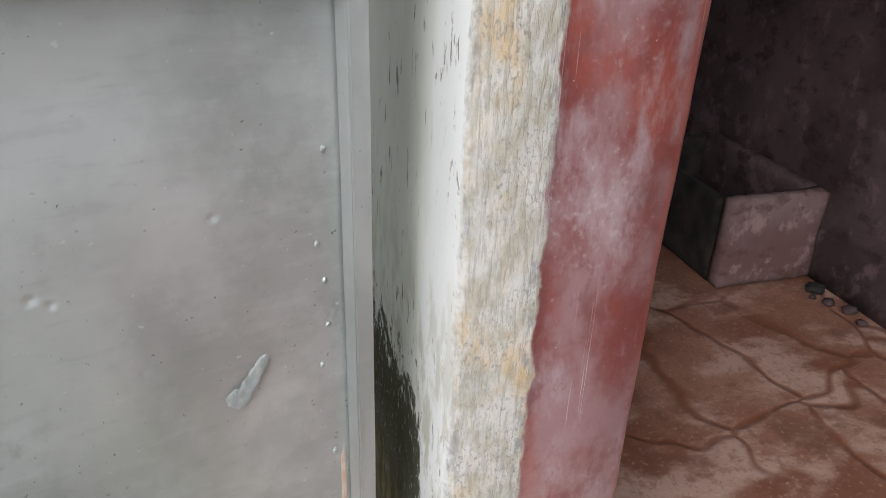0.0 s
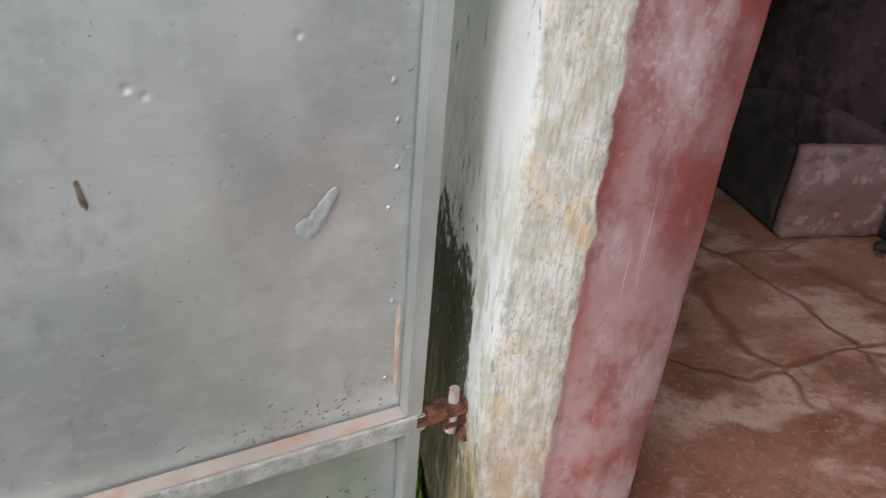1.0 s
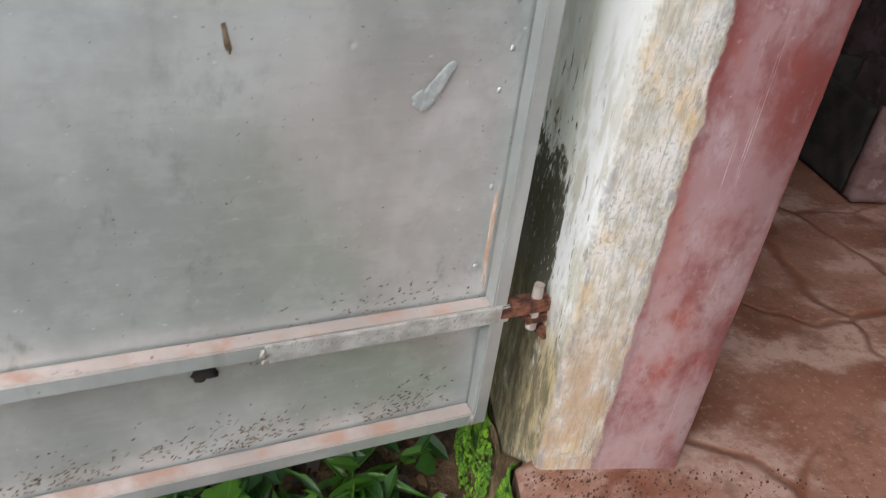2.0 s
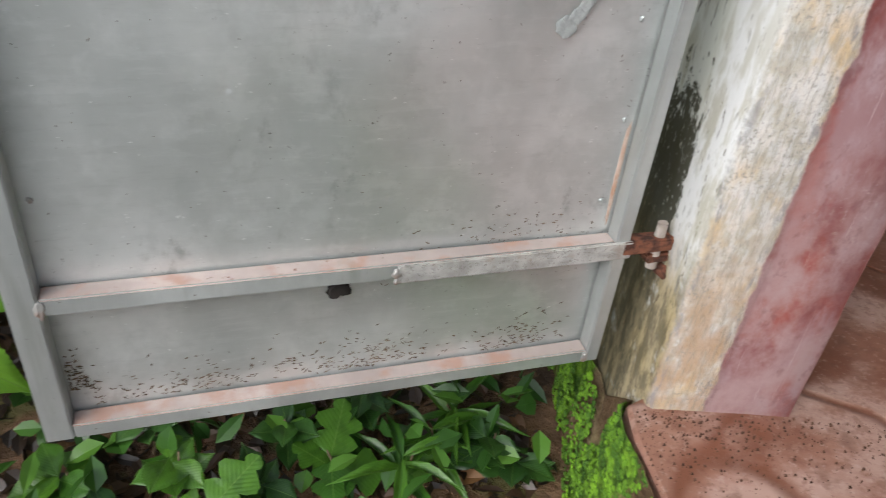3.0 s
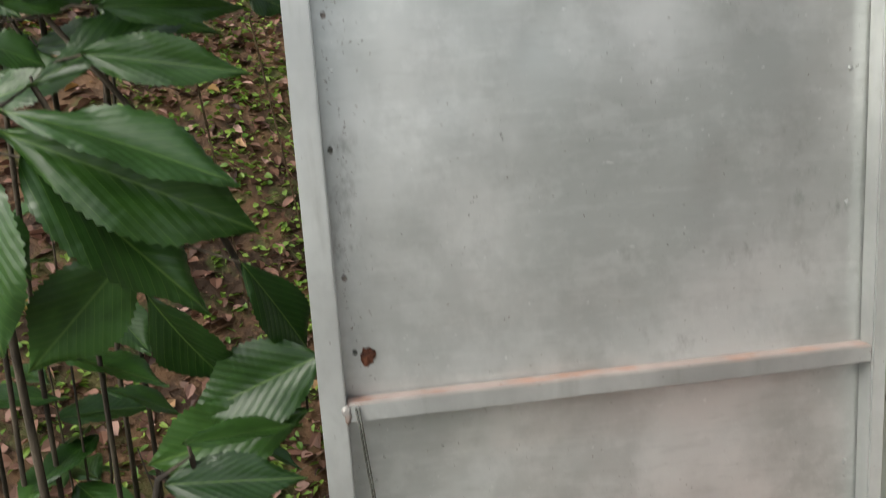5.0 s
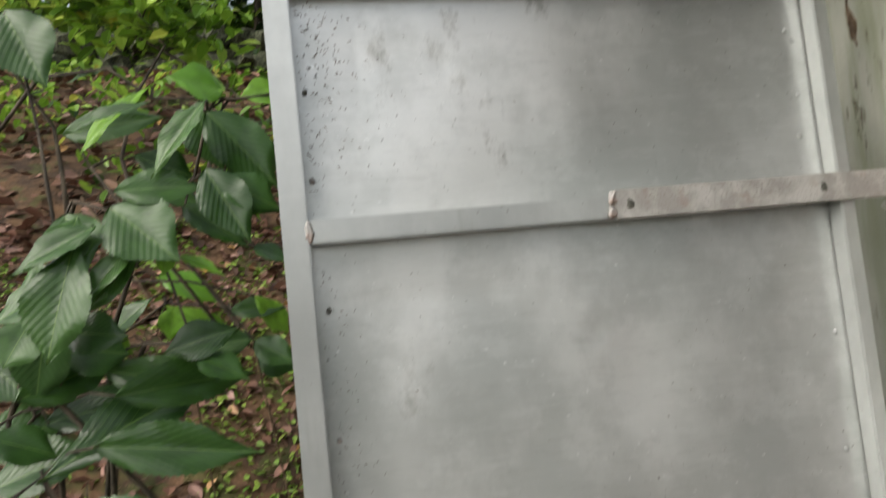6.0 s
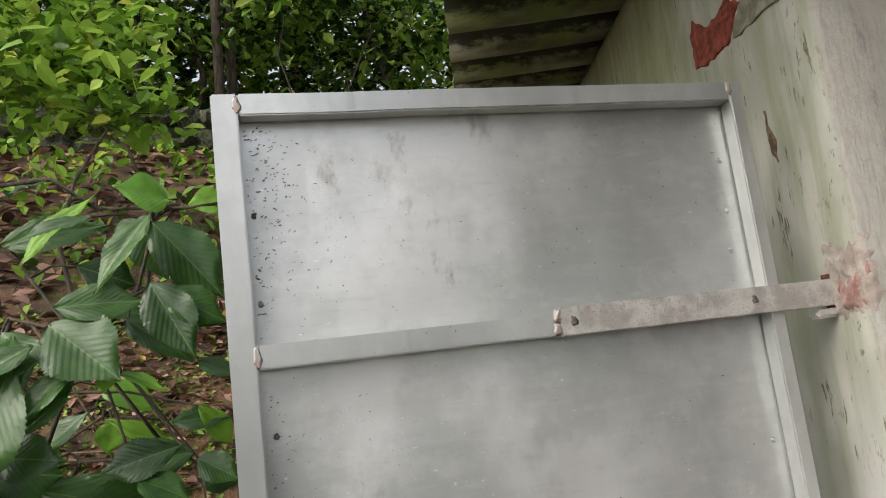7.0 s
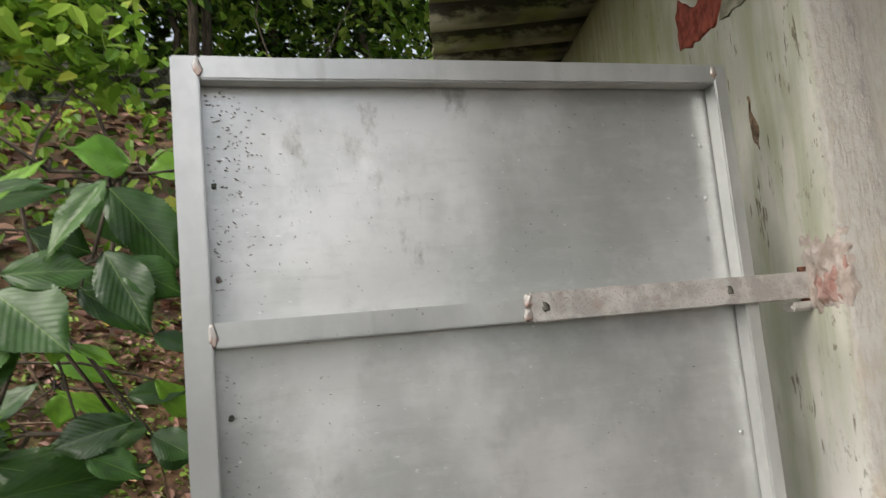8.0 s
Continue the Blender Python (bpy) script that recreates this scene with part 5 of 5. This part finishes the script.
big_plant(LOWPLANT, ["lime", "lime", "dark", "dark", "dark", "dark", "lime", "dark", "dark"], [(-1.02, 0.30, -0.1), (-1.05, 0.24, 0.10), (-1.02, 0.23, 0.22), (-0.95, 0.23, 0.32), (-0.86, 0.23, 0.30)], "low shrub with long ribbed green leaves beside the gate", 7, 0.007)
big_plant(NEARPLANT, ["lime", "lime"], [(-1.02, 0.08, -0.1), (-1.0, 0.04, 0.17), (-0.95, 0.03, 0.22)], "young plant with very broad light green leaves", 8, 0.006)
big_plant(TALLPLANT, ["lime", "dark", "dark", "dark", "lime"], [(-1.15, 0.30, 0.1), (-1.12, 0.20, 0.52), (-1.03, 0.16, 0.84), (-0.98, 0.16, 0.87), (-0.96, 0.17, 0.57)], "tall plant with long hanging bright green leaves", 9, 0.008)

big_plant(DENSE, ["dark", "dark", "pale", "pale", "dark", "dark", "dark", "pale", "dark", "pale", "dark", "pale", "lime", "dark"], [(-1.20, 0.75, 1.0), (-1.12, 0.50, 1.60), (-1.02, 0.40, 1.80), (-0.93, 0.37, 1.87), (-0.90, 0.37, 1.98)], "dense shrub with drooping dark glossy veined leaves", 11, 0.006)
big_plant(TOOTHED, ["pale", "pale", "pale", "dark", "pale"], [(-1.35, 0.6, 0.9), (-1.25, 0.40, 1.5), (-1.12, 0.28, 1.74), (-1.15, 0.31, 1.95)], "shrub with broad dull green drooping leaves", 12, 0.006)

# leafy shrubs that fill the shade between the gate and the bank
for k, (x, y, h, n) in enumerate([(-1.40, 0.70, 1.7, 30), (-1.65, 0.55, 2.1, 36), (-1.25, 1.0, 0.9, 18), (-1.55, 0.35, 0.8, 27), (-1.15, 0.50, 0.6, 18), (-0.95, 0.75, 0.55, 14), (-1.85, 1.0, 2.4, 30)]):
    r = random.Random(300 + k)
    foot = Vector((x, y, ground_z(x, y) - 0.02))
    ob = thing("shrub", foot, "shaded shrub with many dark green pointed leaves", "shrub", "shrubs behind the gate")
    for s in range(3):
        top = Vector((r.uniform(-0.25, 0.25), r.uniform(-0.2, 0.2), h * r.uniform(0.7, 1.0)))
        part("stem", tube_along([(0, 0, 0), top * 0.5 + Vector((0.03, 0, 0.05)), top], 0.0042, 0.002, 6), BARK, ob)
        for i in range(n // 3):
            t = 0.35 + 0.65 * i / (n // 3)
            a = i * 2.4 + s + r.uniform(-0.4, 0.4)
            b = foot + top * t
            ln = r.uniform(0.14, 0.24)
            d = Vector((math.cos(a), math.sin(a), r.uniform(-0.5, 0.35))).normalized() * ln
            grow_leaf(ob, b, b + d, ln * r.uniform(0.36, 0.5), r.choice(["dark", "dark", "dark", "pale"]), r, (0, -0.35, 1))

# fine twigs on the bank
for i, pts in enumerate(([(-1.178, 0.6, 1.893), (-1.122, 0.6, 1.802), (-1.059, 0.6, 1.669), (-1.0, 0.62, 1.52), (-0.98, 0.9, 0.9)], [(-1.40, 0.85, 1.60), (-1.273, 0.8, 1.611), (-1.093, 0.8, 1.597), (-0.896, 0.8, 1.575), (-0.8, 1.3, 0.6)], [(-1.32, 1.2, 0.2), (-1.2, 1.25, 0.35), (-1.0, 1.4, 0.2), (-0.8, 1.5, 0.3)])):
    tw = part("twig", tube_along(pts, 0.0035, 0.0022, 5), TWIG)
    tagged(tw, "thin bare brown twig over the soil bank", "twig", "twigs on the bank")

# small weeds under and behind the gate
SPOTS = [(-0.392, 0.14), (-0.271, 0.10), (-0.053, 0.09), (-0.66, 0.17), (-0.132, 0.22), (-0.52, 0.12), (-0.76, 0.10), (-0.20, 0.16), (-0.60, 0.07), (-0.46, 0.22), (-0.84, 0.2), (-0.31, 0.26), (-0.70, 0.28), (-0.10, 0.12), (-0.93, 0.08), (-0.56, 0.33)]
KINDS = ["star", "blade", "dark", "fresh", "blade", "dark", "dark", "blade", "star", "dark", "fresh", "dark", "pale", "dark", "fresh", "dark"]
WORDS = {"star": "small weed with lobed bright green leaves under the gate", "blade": "tuft of narrow bright green blades under the gate", "dark": "small weed with glossy dark green leaves behind the gate", "fresh": "small weed with paired fresh green leaves on the soil", "pale": "small weed with dull pale green leaves on the soil"}
r = random.Random(77)
for (x, y), tone in zip(SPOTS, KINDS):
    foot = Vector((x, y, ground_z(x, y) - 0.005))
    h = r.uniform(0.05, 0.13)
    w = thing("weed", foot, WORDS[tone], "weed", "weeds by the gate")
    part("stem", tube_along([(0, 0, 0), (0.01, 0.0, h * 0.5), (r.uniform(-0.02, 0.02), 0, h)], 0.003, 0.0018, 5), TWIG, w)
    count = {"star": 4, "blade": 9}.get(tone, 8)
    for i in range(count):
        a = i * 2.4 + r.uniform(-0.3, 0.3)
        z = h * (0.45 + 0.55 * i / count)
        ln = {"star": 0.10, "blade": 0.13}.get(tone, 0.075) * r.uniform(0.8, 1.2)
        d = Vector((math.cos(a), math.sin(a), r.uniform(-0.1, 0.6))).normalized() * ln
        b = foot + Vector((0, 0, z))
        grow_leaf(w, b, b + d, ln * {"star": 0.9, "blade": 0.16}.get(tone, 0.62), tone, r, (0, -0.25, 1))

# moss cushions on the foundation
r = random.Random(5)
v, f = [], []
ico = bmesh.new()
bmesh.ops.create_icosphere(ico, subdivisions=1, radius=1)
iv = [q.co.copy() for q in ico.verts]
fi = [[q.index for q in fc.verts] for fc in ico.faces]
ico.free()
for _ in range(3600):
    y, z = r.uniform(-0.5, 0.5), -0.3 * r.random() ** 1.2
    z += moss_top(y) - 0.006
    if noise.noise(Vector((y * 14, z * 6, 1))) < -0.1:
        continue
    x = slab_edge(y) - 0.006 - 0.035 * (-z / 0.42) - 0.02 * noise.noise(Vector((y * 9, z * 9, 2)))
    s = r.uniform(0.0025, 0.007)
    k = len(v)
    v += [(x + q.x * s * 0.6, y + q.y * s, z + q.z * s) for q in iv]
    f += [[k + j for j in fc] for fc in fi]
moss = placed(raw("moss_cushions", v, f, MOSS, None, True))
tagged(moss, "bright green moss cushions on the slab's side", "moss", "", "stuff")

# ---------------------------------------------------------------- trees and shrubs of the forest


def tree(at, height, spread, leaves, seed, material, leaf, label, crown_from=0.35, girth=0.06):
    r = random.Random(seed)
    rng = np.random.default_rng(seed)
    foot = Vector((at[0], at[1], ground_z(*at) - 0.05))
    ob = thing("tree", foot, label, "tree", "trees of the forest")
    pts = [Vector((0, 0, 0))]
    for i in range(1, 7):
        pts.append(Vector((r.gauss(0, 0.05) * i, r.gauss(0, 0.05) * i, height * i / 6)))
    part("trunk", tube_along(pts, girth, girth * 0.3, 8), BARK, ob, "", True)
    ends = []
    for i in range(9):
        t = crown_from + (1 - crown_from) * (i + 0.5) / 9
        p = pts[min(5, int(t * 6))].lerp(pts[min(6, int(t * 6) + 1)], t * 6 % 1)
        a = i * 2.4 + r.random()
        q = p + Vector((math.cos(a) * spread, math.sin(a) * spread, r.uniform(0.0, 0.3) * spread)) * r.uniform(0.6, 1.0)
        part("limb", tube_along([p, p.lerp(q, 0.5) + Vector((0, 0, 0.08 * spread)), q], girth * 0.32, girth * 0.08, 5), BARK, ob)
        ends += [p.lerp(q, 0.55), p.lerp(q, 0.85), q]
    ends = np.array([tuple(e) for e in ends])
    c = ends[rng.integers(0, len(ends), leaves)]
    # leaves gather in flat sprays round the limb ends
    spray = rng.normal(0, 1, (leaves, 3)) * np.array((0.30, 0.30, 0.14)) * spread
    c = c + spray
    leaf_stuff("crown", c, leaf, leaf * 0.55, material, seed + 1, ob, 0.4)
    return ob


TREES = [(-3.4, 6.9, 3.2), (-2.2, 7.4, 3.6), (-1.2, 7.0, 3.2), (-0.2, 7.8, 3.8), (0.9, 7.2, 3.4), (-4.6, 7.8, 3.8), (1.9, 8.4, 4.0), (-2.9, 9.2, 4.6), (-1.6, 9.6, 4.8), (-0.4, 10.4, 5.0), (-4.2, 10.2, 5.0), (0.8, 10.0, 5.0), (-5.8, 9.4, 4.6), (2.6, 10.8, 5.4)]
for i, (x, y, h) in enumerate(TREES):
    tree((x, y), h, 1.0 + 0.1 * (i % 3), 2800, 100 + i, FOLIAGE if i % 3 else BRIGHTLEAF, 0.14, "slender forest tree with small green leaves" if i % 3 else "young forest tree with yellow-green leaves", 0.12, 0.05)
for i, (x, y, h) in enumerate([(-1.62, 2.9, 1.75), (-1.32, 3.15, 1.75), (-2.0, 3.2, 1.8), (-2.6, 3.6, 2.0), (-0.2, 6.4, 2.2), (0.5, 6.8, 2.2)]):
    tree((x, y), h, 0.42 + 0.03 * i, 420 + 40 * i, 200 + i, BRIGHTLEAF if i < 4 else FOLIAGE, 0.11, "leafy sapling with sunlit yellow-green leaves", 0.66, 0.014)
for i, (x, y) in enumerate([(-0.95, 6.4), (-0.83, 6.55), (-2.21, 7.0), (-0.1, 7.6), (-1.75, 6.6)]):
    foot = Vector((x, y, ground_z(x, y) - 0.05))
    ob = thing("bare_tree", foot, "thin dark straight tree trunk in the forest", "tree", "bare trees of the forest")
    part("trunk", tube_along([(0, 0, 0), (0.03, 0, 2.0), (-0.02, 0.05, 4.0), (0.05, 0, 7.0)], 0.055, 0.04, 9), BARK, ob, "", True)

# far woods close the view all round
bm = bmesh.new()
ring = []
for i in range(97):
    a = 2 * math.pi * i / 96
    d = 24 + 2.0 * noise.noise(Vector((math.cos(a) * 3, math.sin(a) * 3, 0)))
    behind = 0.5 + 0.5 * math.sin(a)
    top = 2.6 + 9.0 * smooth(behind, 0.55, 0.8) + 1.6 * noise.noise(Vector((math.cos(a) * 9, math.sin(a) * 9, 1)))
    ring.append((bm.verts.new((math.cos(a) * d - 1, math.sin(a) * d, -1)), bm.verts.new((math.cos(a) * d - 1, math.sin(a) * d, top))))
for a, b in zip(ring, ring[1:]):
    bm.faces.new((a[0], b[0], b[1], a[1]))
WOODS = plain("far_woods", (0.012, 0.028, 0.006), (0.07, 0.13, 0.02), 1.8, 0.95, 0.4, 0.2, 0.1)
tagged(part("backdrop", bm, WOODS), "dark green far woods", "backdrop", "", "structure")
